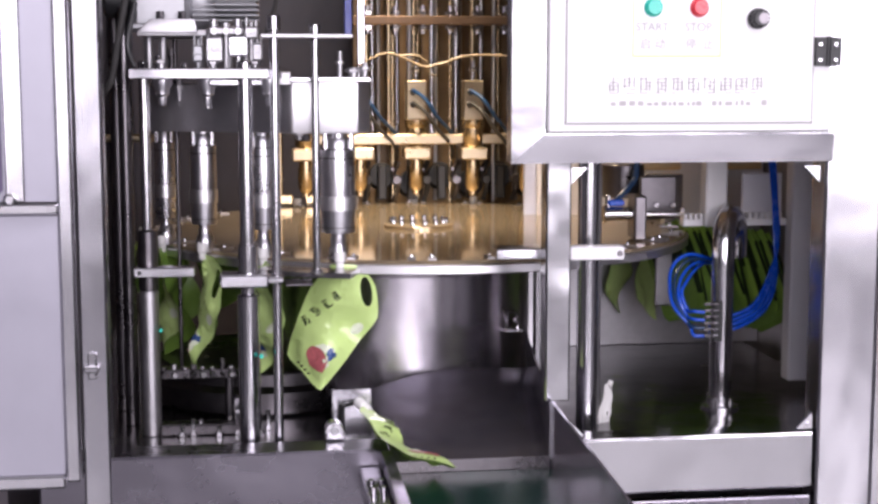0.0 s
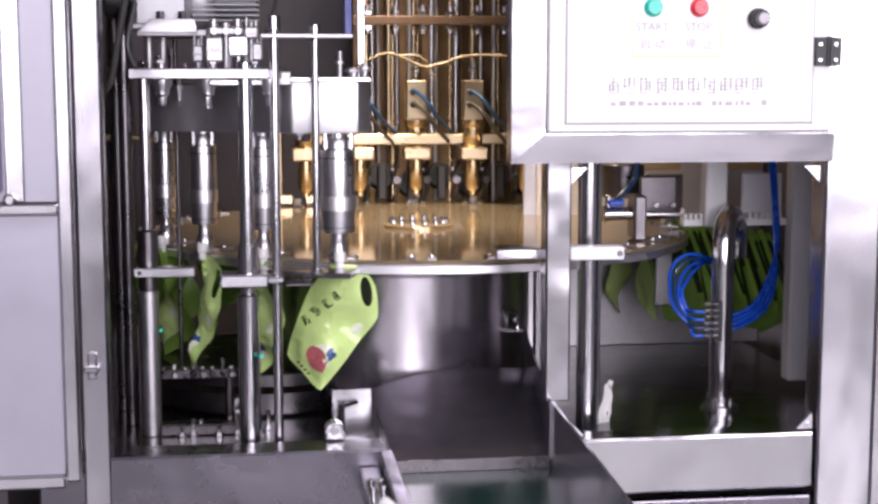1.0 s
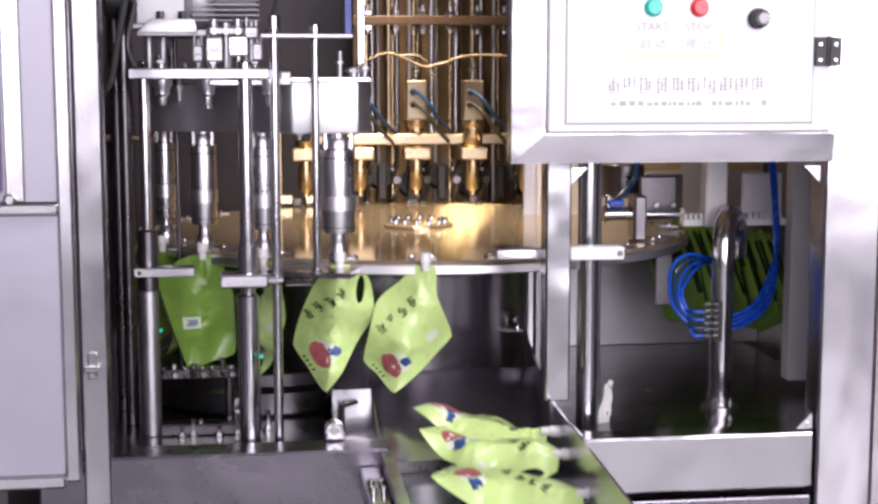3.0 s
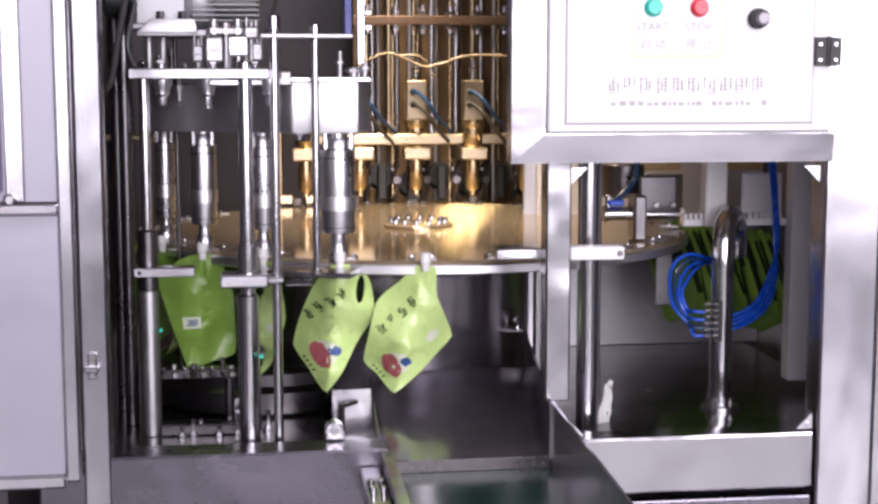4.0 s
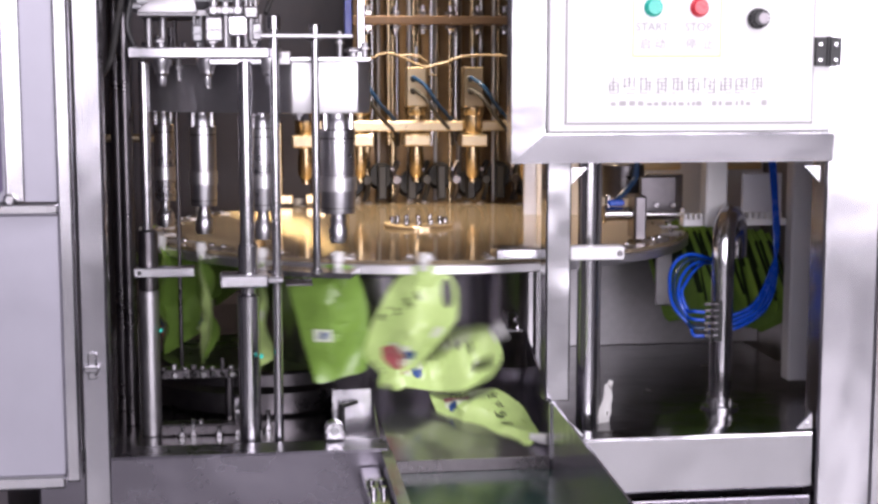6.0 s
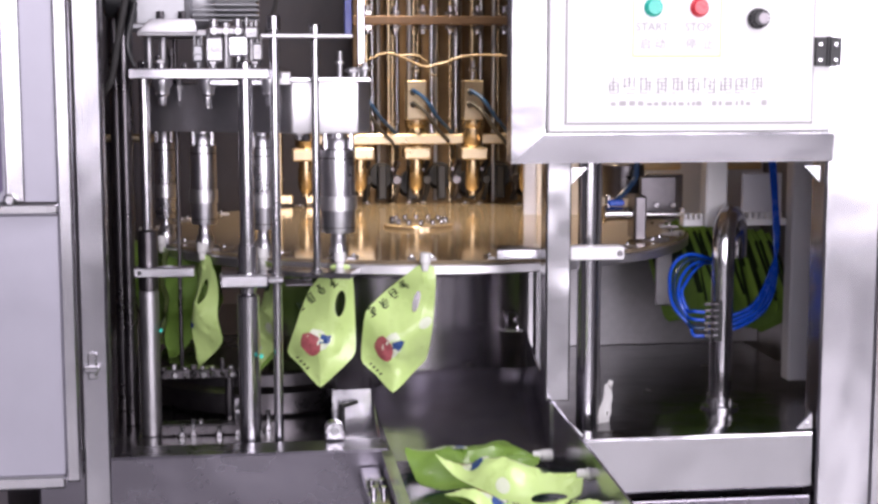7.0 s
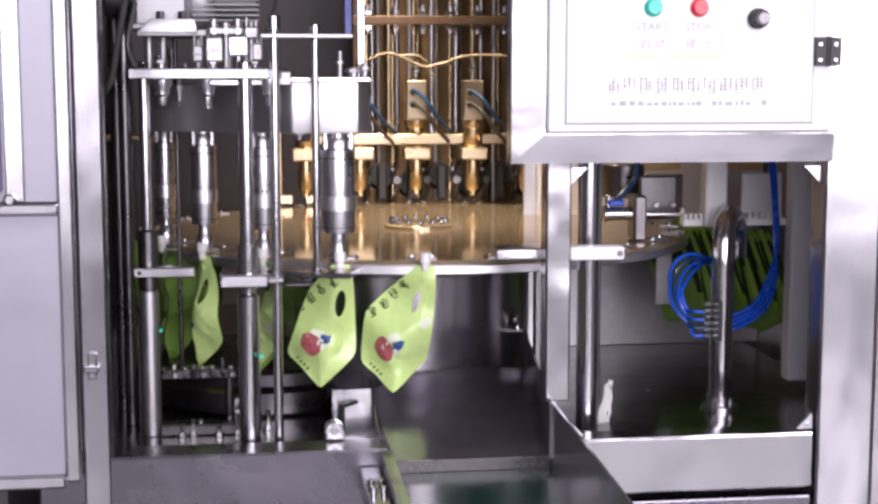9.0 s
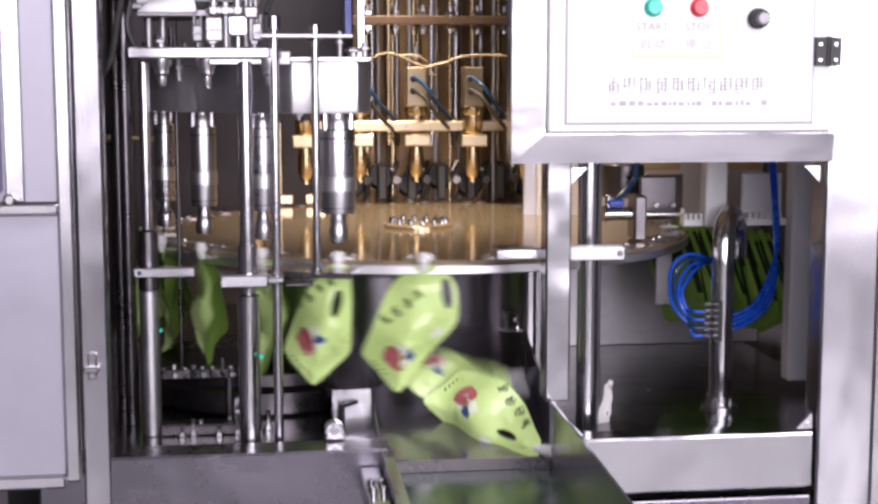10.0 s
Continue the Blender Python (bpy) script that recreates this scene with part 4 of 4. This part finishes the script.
# ---------------------------------------------------------------- loader with the magazine of flat pouches
def build_loader():
    u = thing("pouch_loader", "steel pouch loader with pale toothed rails and amber blocks", "loader")
    part("upright", new_box((0.523, -0.34, 0.984), (0.566, -0.30, 1.20), 0.003), WHITE, u, "white painted upright")
    part("toothed_rail", new_box((0.482, -0.33, 0.984), (0.522, -0.30, 0.998), 0.002), WHITE, u)
    part("toothed_rail", new_box((0.610, -0.33, 0.984), (0.692, -0.30, 0.998), 0.002), WHITE, u)
    for i in range(10):
        x = 0.483 + i * 0.0105 if i < 4 else 0.613 + (i - 4) * 0.0125
        part("tooth", new_box((x, -0.332, 0.998), (x + 0.005, -0.305, 1.009), 0.001), WHITE, u)
    part("amber_block", new_box((0.38, -0.05, 1.075), (0.56, 0.0, 1.16), 0.003), AMBER_BLOCK, u, "amber coloured mounting block")
    part("amber_block", new_box((0.62, -0.05, 1.075), (0.74, 0.0, 1.16), 0.003), AMBER_BLOCK, u, "amber coloured mounting block")
    part("side_plate", new_box((0.610, -0.299, 0.984), (0.692, -0.291, 1.085), 0.002), PALE_PANEL, u)
    part("side_plate", new_box((0.47, -0.10, 0.975), (0.55, -0.09, 1.07), 0.002), STEEL, u)
    part("bellows", rod(bmesh.new(), (0.43, -0.06, 1.02), (0.43, -0.06, 1.09), 0.045, 24), DARK, u)
    part("drop_plate", new_box((0.478, -0.16, 0.80), (0.512, -0.15, 0.955), 0.002), DULL, u)
    bm = rod(bmesh.new(), (0.330, -0.30, 1.008), (0.387, -0.30, 1.008), 0.014, 20)
    rod(bm, (0.328, -0.30, 1.008), (0.334, -0.30, 1.008), 0.018, 20)
    part("air_cylinder", bm, POLISHED, u)
    part("cylinder_mount", new_box((0.385, -0.325, 0.957), (0.410, -0.27, 1.045), 0.004), DARK, u)
    part("valve_plate", new_box((0.425, -0.22, 0.99), (0.500, -0.205, 1.075), 0.003), DARK, u)
    for k in range(4):
        part("valve_stud", rod(bmesh.new(), (0.438 + 0.017 * k, -0.235, 1.0 + 0.018 * (k % 2)), (0.438 + 0.017 * k, -0.22, 1.0 + 0.018 * (k % 2)), 0.006, 10), POLISHED, u)
    part("piston_rod", rod(bmesh.new(), (0.410, -0.30, 1.006), (0.490, -0.30, 1.006), 0.0050, 12), POLISHED, u)
    part("rod_end", rod(bmesh.new(), (0.488, -0.30, 0.994), (0.488, -0.30, 1.018), 0.006, 10), POLISHED, u)
    part("elbow", rod(bmesh.new(), (0.338, -0.30, 1.020), (0.338, -0.30, 1.045), 0.006, 10), POLISHED, u)
    part("fitting", new_box((0.336, -0.315, 1.024), (0.368, -0.285, 1.036), 0.003), BLUE, u, "blue hose fitting")
    part("hose", tube(bmesh.new(), [(0.350, -0.30, 1.03), (0.366, -0.30, 1.045), (0.386, -0.29, 1.064), (0.398, -0.28, 1.08), (0.404, -0.27, 1.13)], 0.006, 10), BLUE_DARK, u, "dark blue hose")
    # panel added before the rear sheet to brighten the bay's upper half
    part("brightening_panel", new_box((0.30, 0.205, 0.94), (0.836, 0.215, 1.90), 0.001), PALE_PANEL, u, "pale back panel added to brighten the bay")
    part("rear_sheet", new_box((0.27, 0.22, 0.6455), (0.838, 0.23, 1.92), 0.001), DULL, u)


build_loader()

# ---------------------------------------------------------------- pouches
def closed_curve(points, steps=6, ease=0.6):
    n, out = len(points), []
    pts = [Vector((*p, 0)) for p in points]
    for i in range(n):
        p0, p1, p2, p3 = (pts[(i + k - 1) % n] for k in range(4))
        m1, m2 = (p2 - p0) * 0.5 * ease, (p3 - p1) * 0.5 * ease
        for k in range(steps):
            t = k / steps
            out.append(((2 * t ** 3 - 3 * t * t + 1) * p1 + (t ** 3 - 2 * t * t + t) * m1 + (3 * t * t - 2 * t ** 3) * p2 + (t ** 3 - t * t) * m2).xy)
    return out


def edge_distance(p, loop):
    best = 9.0
    for i in range(len(loop)):
        a, b = loop[i - 1], loop[i]
        d = b - a
        k = max(0, min(1, (p - a).dot(d) / max(d.length_squared, 1e-12)))
        best = min(best, (p - a - d * k).length)
    return best


def swell(p, loops, depth, seed):
    d = min(edge_distance(p, lp) for lp in loops)
    full = depth * (1 - math.exp(-max(0, d - 0.004) / 0.022))
    q = Vector((p.x, p.y, seed))
    fan = math.atan2(p.x, -p.y - 0.001) * 5 + 2.0 * noise.noise(q * 16)
    pleat = (1 - abs(math.sin(fan))) ** 3 * 0.0150 * max(0.0, 1 + p.y / 0.20)
    crease = abs(noise.noise(q * 14)) * 0.0300 + abs(noise.noise(q * 34)) * 0.0060
    return full * (0.80 + 0.6 * noise.noise(q * 12)) - (crease + pleat) * min(1, d / 0.008)


def film_mesh(outer, holes, depth, seed, bend, front=True):
    """A filled film side inside an outline, with holes, swollen away from its sealed edges."""
    bm = bmesh.new()
    for loop in [outer] + holes:
        vs = [bm.verts.new((p.x, 0, p.y)) for p in loop]
        for i in range(len(vs)):
            bm.edges.new((vs[i - 1], vs[i]))
    bmesh.ops.triangle_fill(bm, edges=bm.edges[:], use_beauty=True, use_dissolve=False)
    for step in range(3):
        long = [e for e in bm.edges if e.calc_length() > 0.007]
        if long:
            bmesh.ops.subdivide_edges(bm, edges=long, cuts=1)
            bmesh.ops.triangulate(bm, faces=bm.faces[:])
            bmesh.ops.beautify_fill(bm, faces=bm.faces[:], edges=[e for e in bm.edges if not e.is_boundary])
    for v in bm.verts:
        h = swell(Vector((v.co.x, v.co.z)), [outer] + holes, depth, seed)
        v.co.y = (-max(h, 0.0006) if front else max(h * 0.9, 0.0006)) + bend(Vector((v.co.x, v.co.z)))
    return bm


def patch(bm, centre, rx, rz, turn, surface, lift=0.0012, seg=14, wobble=0.0, seed=0):
    """A printed patch that lies on the film."""
    cx, cz = centre
    rings = []
    for r in (0.5, 1.0):
        row = []
        for i in range(seg):
            t = 2 * math.pi * i / seg
            k = 1 + wobble * noise.noise(Vector((math.cos(t), math.sin(t), seed)) * 1.5)
            x, z = r * rx * k * math.cos(t), r * rz * k * math.sin(t)
            p = Vector((cx + x * math.cos(turn) - z * math.sin(turn), cz + x * math.sin(turn) + z * math.cos(turn)))
            row.append(bm.verts.new((p.x, -surface(p) - lift, p.y)))
        rings.append(row)
    mid = bm.verts.new((cx, -surface(Vector(centre)) - lift, cz))
    for i in range(seg):
        j = (i + 1) % seg
        bm.faces.new((mid, rings[0][i], rings[0][j]))
        bm.faces.new((rings[0][i], rings[1][i], rings[1][j], rings[0][j]))


def stroke(bm, centre, length, width, turn, surface, lift=0.0016):
    """A straight printed bar that lies on the film."""
    way = Vector((math.cos(turn), math.sin(turn)))
    side = Vector((-way.y, way.x)) * width / 2
    rows = []
    for k in range(4):
        p = Vector(centre) + way * length * (k / 3 - 0.5)
        rows.append([bm.verts.new((q.x, -surface(q) - lift, q.y)) for q in (p - side, p + side)])
    for a, b in zip(rows, rows[1:]):
        bm.faces.new((a[0], a[1], b[1], b[0]))


LABEL = "lime green film spout pouch with white cap and red-blue print"


def build_pouch(name, shoulder, foot, heel, hole, depth, seed, brow=0.012, hip=0.95, fold=(0.4, 0.2), flank=None, label=LABEL, backward=False, lite=False):
    """A filled spout pouch hanging from its cap, which is the origin. Shoulder, foot and heel: its three lower corners."""
    t = thing(name, label, "pouch", None, "spout pouches")
    sx, sz = shoulder
    neck = 0.014
    side = flank or (heel[0] * 0.80, (heel[1] - 0.02) * 0.55)
    rise = (side[0] * 0.55, side[1] * 0.48) if flank else (side[0] * 0.62 - 0.004, side[1] * 0.45)
    outer = closed_curve([(-neck, -0.004), (neck + brow, -0.006), (max(neck + brow, sx * hip), sz * 0.42), (sx, sz), (sx * 0.55 + foot[0] * 0.45, sz * 0.55 + foot[1] * 0.45 - 0.004),
                          foot, (foot[0] * 0.5 + heel[0] * 0.5 - 0.002, foot[1] * 0.5 + heel[1] * 0.5), heel, side, rise], 4, 0.5)
    holes = []
    if hole:
        hx, hz, ha, hb, turn = hole
        turn = radians(turn)
        holes = [[Vector((hx + ha * math.cos(q) * math.cos(turn) - hb * math.sin(q) * math.sin(turn), hz + ha * math.cos(q) * math.sin(turn) + hb * math.sin(q) * math.cos(turn)))
                  for q in (2 * math.pi * i / 14 for i in range(14))]]
    a, b = (POUCH_SHADED, POUCH) if backward else (POUCH, POUCH_SHADED)
    tip = Vector(foot)

    def beyond(p, start, k):
        """How far p lies past a fold that runs from start to the foot, on its left (k = -1) or right (k = 1)."""
        way = (tip - start).normalized()
        return max(0.0, k * ((p.x - start.x) * -way.y + (p.y - start.y) * way.x))

    def bend(p):
        left, right = beyond(p, Vector((-0.006, -0.02)), -1), beyond(p, Vector((0.022, -0.02)), 1)
        return fold[0] * left + fold[1] * right + 0.026 * noise.noise(Vector((p.x, p.y, seed)) * 13)
    part("front_film", film_mesh(outer, holes, depth, seed, bend), a, t)
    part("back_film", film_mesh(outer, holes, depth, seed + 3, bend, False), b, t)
    bm = bmesh.new()
    lathe(bm, [(0, 0.020), (0.0085, 0.020), (0.0095, 0.018), (0.0095, 0.003), (0.0075, 0.001), (0.0075, -0.004), (0.0065, -0.012), (0, -0.012)], None, 18)
    part("spout_cap", bm, CAP, t, "white ribbed spout cap")

    def on(p):
        return max(0.0, swell(p, [outer] + holes, depth, seed)) - bend(p)
    mid = Vector(((foot[0] + heel[0] + sx * 0.6) / 2.6, (foot[1] + heel[1] + sz * 0.6) / 2.6))
    if sz < -0.14:
        mid.y *= 0.82
    mid.y += 0.010
    if backward:
        bm = bmesh.new()
        stroke(bm, (mid.x + 0.01, mid.y - 0.02), 0.034, 0.022, 0.1, on, 0.0012)
        part("code_patch", bm, PRINT_PALE, t, "pale code patch")
        bm = bmesh.new()
        for i in range(5):
            stroke(bm, (mid.x + 0.001 + i * 0.0045, mid.y - 0.0205 + i * 0.0004), 0.013, 0.0026, 1.67, on, 0.002)
        part("code", bm, PRINT_BLUE, t)
        return t
    if lite:
        return t
    bm = bmesh.new()
    patch(bm, (mid.x + 0.003, mid.y + 0.004), 0.019, 0.020, 0, on, 0.0008, 16, 0.5, seed)
    part("print_ground", bm, PRINT_PALE, t)
    bm = bmesh.new()
    patch(bm, (mid.x - 0.009, mid.y - 0.003), 0.016, 0.022, 0.35, on, 0.0016, 16, 0.25, seed)
    part("red_print", bm, PRINT_RED, t, "round red print")
    bm = bmesh.new()
    patch(bm, (mid.x + 0.016, mid.y + 0.006), 0.010, 0.009, 0.6, on, 0.0018, 12, 0.8, seed + 1)
    part("blue_print", bm, PRINT_BLUE, t, "small blue print")
    bm = bmesh.new()
    way = Vector((0.76, 0.65))
    across = Vector((-way.y, way.x))
    start = mid + Vector((-0.026, 0.062))
    rng = random.Random(seed)
    lean = math.atan2(way.y, way.x)
    for i in range(4):
        c = start + way * 0.0240 * i + across * rng.uniform(-0.002, 0.002)
        for k in range(4):
            stroke(bm, c + across * (k - 1.5) * 0.0046 + way * rng.uniform(-0.003, 0.003), rng.uniform(0.004, 0.0125), 0.0021, lean + rng.uniform(-0.2, 0.2), on)
        for k in range(3):
            stroke(bm, c + way * rng.uniform(-0.006, 0.006) + across * rng.uniform(-0.004, 0.004), rng.uniform(0.005, 0.013), 0.0021, lean + 1.57 + rng.uniform(-0.5, 0.5), on)
    part("print", bm, PRINT_DARK, t, "dark printed bars")
    bm = bmesh.new()
    c = mid + Vector((0.064, 0.046))
    if edge_distance(c, outer) > 0.012 and c.x < sx:
        patch(bm, (c.x, c.y), 0.013, 0.009, 0.7, on, 0.0014, 14)
        part("white_label", bm, PRINT_PALE, t, "small white oval label")
    else:
        bm.free()
    bm = bmesh.new()
    c = (Vector(heel) * 0.62 + Vector(foot) * 0.38) * 0.88 + mid * 0.12
    for i in range(4):
        p = c + (Vector(foot) - Vector(heel)).normalized() * (0.008 * i - 0.010)
        stroke(bm, p, 0.005, 0.003, 0.5, on)
    part("small_print", bm, PRINT_DARK, t)
    return t


ROUND = dict(shoulder=(0.066, -0.100), foot=(-0.036, -0.226), heel=(-0.092, -0.172), hole=(0.046, -0.052, 0.0105, 0.027, 8), depth=0.014, brow=0.022, fold=(0.95, 0.15))
KITE = dict(shoulder=(0.050, -0.135), foot=(-0.055, -0.226), heel=(-0.108, -0.176), hole=None, depth=0.016, brow=0.004, hip=0.40, fold=(0.55, 0.45), flank=(-0.086, -0.074))
NARROW = dict(shoulder=(0.060, -0.098), foot=(-0.026, -0.230), heel=(-0.078, -0.158), hole=(0.036, -0.048, 0.008, 0.024, -8), depth=0.017, brow=0.022, fold=(1.5, 0.30))
SLIM = dict(shoulder=(0.004, -0.172), foot=(-0.058, -0.226), heel=(-0.112, -0.175), hole=(-0.016, -0.066, 0.006, 0.020, -14), depth=0.014, brow=0.002, fold=(0.45, 0.6), flank=(-0.104, -0.088))
LEAF = dict(shoulder=(0.027, -0.160), foot=(-0.036, -0.222), heel=(-0.092, -0.165), hole=(0.000, -0.072, 0.009, 0.024, -8), depth=0.014, brow=0.004, fold=(0.7, 0.5))
BROAD = dict(shoulder=(0.058, -0.190), foot=(-0.030, -0.216), heel=(-0.086, -0.050), hole=None, depth=0.016, brow=0.014)
SHAPES = {1: ROUND, 2: ROUND, 3: ROUND, 4: KITE, 5: NARROW, 6: ROUND, 7: BROAD, 8: SLIM, 9: LEAF, 10: ROUND, 11: LEAF, 12: NARROW, 13: ROUND, 14: LEAF, 15: KITE, 16: ROUND, -7: LEAF, -8: KITE, 0: ROUND}
# yaw of each pouch at the front stations, and before them at the machine's side
FRONT = {1: 12, 4: 0, 5: 14, 8: 0, 9: 12}
SIDE = {2: -48, 3: -38, 4: -45, 5: -50, 6: -48, 7: 30, 8: -45, 9: -50, 10: -52, 11: -32, 12: -45, 13: -50, 14: -40}
pouches = {}
for slot in SHAPES:
    pouches[slot] = build_pouch("spout_pouch", seed=slot + 7, backward=slot == 7, lite=slot in (13, 14, 15, 16, -7, -8), **SHAPES[slot],
                                label="shade-darkened green back of a filled spout pouch with code patch" if slot == 7 else LABEL)


# ---------------------------------------------------------------- magazine of flat pouches
def build_magazine():
    proto = thing("flat_pouch", "flat empty green film pouch standing in the magazine", "pouch", None, "pouches in the magazine")
    bm = bmesh.new()
    prism(bm, [(-0.055, 0.0), (0.055, 0.0), (0.060, -0.03), (0.060, -0.182), (0.050, -0.192), (-0.050, -0.192), (-0.060, -0.182), (-0.060, -0.03)], -0.0010, 0.0010, "y")
    part("film", bm, POUCH_SHADED, proto, "", False)
    bm = new_box((-0.045, -0.0030, -0.085), (0.045, -0.0011, -0.020), 0)
    part("print", bm, PRINT_DARK, proto, "", False)
    # dark strip along one edge paints the shaded gap to the next pouch
    part("gap_shade", new_box((0.0575, -0.0026, -0.165), (0.062, 0.0026, -0.03), 0), PRINT_DARK, proto, "", False)
    rng = random.Random(21)
    for i in range(22):
        x = 0.500 + i * 0.0098
        m = pose(x + 0.02, -0.03 + rng.uniform(-0.006, 0.006), 0.952 - 0.0016 * i + rng.uniform(-0.006, 0.003), rng.uniform(-4, 4), -22 + rng.uniform(-6, 6), -58 + rng.uniform(-6, 6))
        if i == 0:
            proto.matrix_basis = m
        else:
            copy_thing(proto, m)


build_magazine()


# ---------------------------------------------------------------- movement
TURN = [(1.55, 0.0), (1.62, 0.06), (1.7, 0.42), (1.8, 0.80), (1.9, 1.38), (2.0, 1.98), (2.1, 2.50), (2.2, 3.12), (2.3, 3.52), (2.4, 3.85), (2.5, 3.98), (2.6, 4.0)]
LIFT = [(1.15, 0.0), (1.3, 0.007), (1.5, 0.022), (1.7, 0.031), (2.0, 0.034), (2.3, 0.027), (2.5, 0.018), (2.7, 0.008), (2.95, 0.0)]


def cycle(rows, step):
    """The rows of one working cycle laid out over the whole clip, each cycle adding step."""
    out = [(0.0, 0.0)]
    for c in range(3):
        for t, v in rows:
            if t + 4.0 * c <= 10.0:
                out.append((t + 4.0 * c, v + step * c))
    return out


def value_at(rows, t):
    for (t0, v0), (t1, v1) in zip(rows, rows[1:]):
        if t <= t1:
            return v0 + (v1 - v0) * max(0, t - t0) / max(1e-6, t1 - t0)
    return rows[-1][1]


FLAT = Matrix(((0, 0, 1), (-1, 0, 0), (0, -1, 0))).to_4x4()


def lying(x, y, z, turn, tip):
    """A pouch on its back with its cap at that place and pointing to the machine's right; tip: how far its face leans to the front."""
    return pose(x, y, z, 0, 0, turn) @ pose(0, 0, 0, tip, 0, 0) @ FLAT


# the grip lets go, then rows of the cap's place on the chute and belt: seconds of the cycle, x, y, z, turn, tip
RELEASE = {1: 1.90, 2: 2.13, 3: 2.32, 4: 1.72, 5: 1.94, 6: 2.15, 7: 2.33, 8: 1.71, 9: 1.90}
SLIDES = {
    1: [(2.0, 0.095, -0.60, 0.690, -38, 84), (2.1, 0.116, -0.64, 0.690, -32, 78), (2.2, 0.128, -0.72, 0.690, -16, 60), (2.3, 0.128, -0.77, 0.684, -10, 58), (2.5, 0.128, -0.83, 0.674, -6, 57), (2.7, 0.128, -0.848, 0.670, -4, 55)],
    2: [(2.2, 0.126, -0.70, 0.775, -6, 52), (2.3, 0.126, -0.71, 0.762, -2, 48), (2.4, 0.122, -0.69, 0.714, -14, 48), (2.5, 0.122, -0.72, 0.692, -12, 46), (2.7, 0.122, -0.738, 0.687, -12, 44)],
    3: [(2.4, 0.112, -0.655, 0.740, -18, 46), (2.5, 0.116, -0.635, 0.716, -16, 42), (2.7, 0.116, -0.66, 0.708, -16, 40)],
    4: [(1.82, 0.105, -0.54, 0.755, -6, 50), (2.0, 0.120, -0.70, 0.668, -36, 45), (2.2, 0.122, -0.78, 0.660, -18, 40), (2.8, 0.120, -1.06, 0.650, -6, 22)],
    5: [(2.06, 0.110, -0.56, 0.740, -8, 48), (2.3, 0.125, -0.80, 0.685, -14, 42), (2.8, 0.130, -1.10, 0.688, -10, 24)],
    6: [(2.27, 0.110, -0.56, 0.740, -8, 48), (2.5, 0.125, -0.76, 0.705, -12, 40), (2.8, 0.128, -0.94, 0.694, -14, 24)],
    7: [(2.44, 0.100, -0.54, 0.735, -10, 48), (2.6, 0.100, -0.58, 0.700, -8, 42), (2.8, 0.100, -0.70, 0.676, -5, 18)],
    8: [(1.80, 0.100, -0.545, 0.765, 0, 50), (1.9, 0.115, -0.68, 0.690, -38, 84), (2.0, 0.118, -0.745, 0.660, -36, 84)],
    9: [(2.0, 0.100, -0.60, 0.742, -8, 50)],
}


def hanging(slot, t, turns):
    a = -6.1 - 15 * slot + 15 * value_at(turns, t)
    sway = (value_at(turns, t) - value_at(turns, t - 0.1)) * 5
    back = max(0.0, min(1.0, (-a - 21) / 15))
    yaw = a * (0.55 if a > -60 else 0.75) + FRONT.get(slot, 6) * (1 - back) + SIDE.get(slot, (slot * 37) % 60 - 12) * back
    return Matrix.Translation(around(0.577, a + 0.6, 0.952)) @ pose(0, 0, 0, 0, sway, yaw)


def aimed(cap, body, face):
    """A pouch whose body runs from its cap along one way, and whose film faces another."""
    z = -Vector(body).normalized()
    y = -Vector(face)
    y = (y - z * y.dot(z)).normalized()
    x = y.cross(z)
    return Matrix.Translation(cap) @ Matrix((x, y, z)).transposed().to_4x4()


def motions():
    turns, lifts = cycle(TURN, 4.0), cycle(LIFT, 0.0)
    walk(turntable, [(t, pose(0, 0, TABLE_Z, 0, 0, 15 * v)) for t, v in turns if t <= 10.0])
    end = [] if lifts[-1][0] >= 10.0 else [(10.0, 0.034)]
    walk(capping_unit, [(t, pose(0, 0, v)) for t, v in lifts + end])
    walk(filling_unit, [(t, pose(0, 0, v * 0.95)) for t, v in lifts + end])
    for slot, ob in pouches.items():
        if slot == 0:
            rows = []
            for t, x, y, z in ((0.0, -0.168, -0.645, 0.707), (0.2, -0.176, -0.725, 0.707), (0.4, -0.190, -0.872, 0.707), (0.6, -0.188, -0.936, 0.707), (0.8, -0.186, -1.065, 0.705), (1.4, -0.16, -1.40, 0.70), (10.0, -0.16, -1.44, 0.70)):
                rows.append((t, aimed((x, y, z + 0.010), (0.60, -0.69, -0.40), (0.85, 0.25, 0.45))))
            walk(ob, rows)
            continue
        start = 4.0 * (slot // 4)
        free = RELEASE.get(slot, 99) + start
        rows = [(t, hanging(slot, t, turns)) for t, v in turns if t < free - 0.03]
        if slot in SLIDES:
            rows.append((free, Matrix.Translation(around(0.575, 2.0, 0.928)) @ pose(0, 0, 0, 0, 15, 4)))
            rows += [(t + start, lying(*row)) for t, *row in SLIDES[slot]]
            t, x, y, z, turn, tip = SLIDES[slot][-1]
            away = -1.40 - 0.04 * (slot % 4)
            if t + start < 9.9:
                rows.append((t + start + (y - away) / (0.62 if slot < 4 else 0.26), lying(x, away, 0.652 if z < 0.68 else z, turn * 0.5, 15)))
        if rows[-1][0] < 10.0:
            rows.append((10.0, rows[-1][1]))
        walk(ob, rows)


motions()
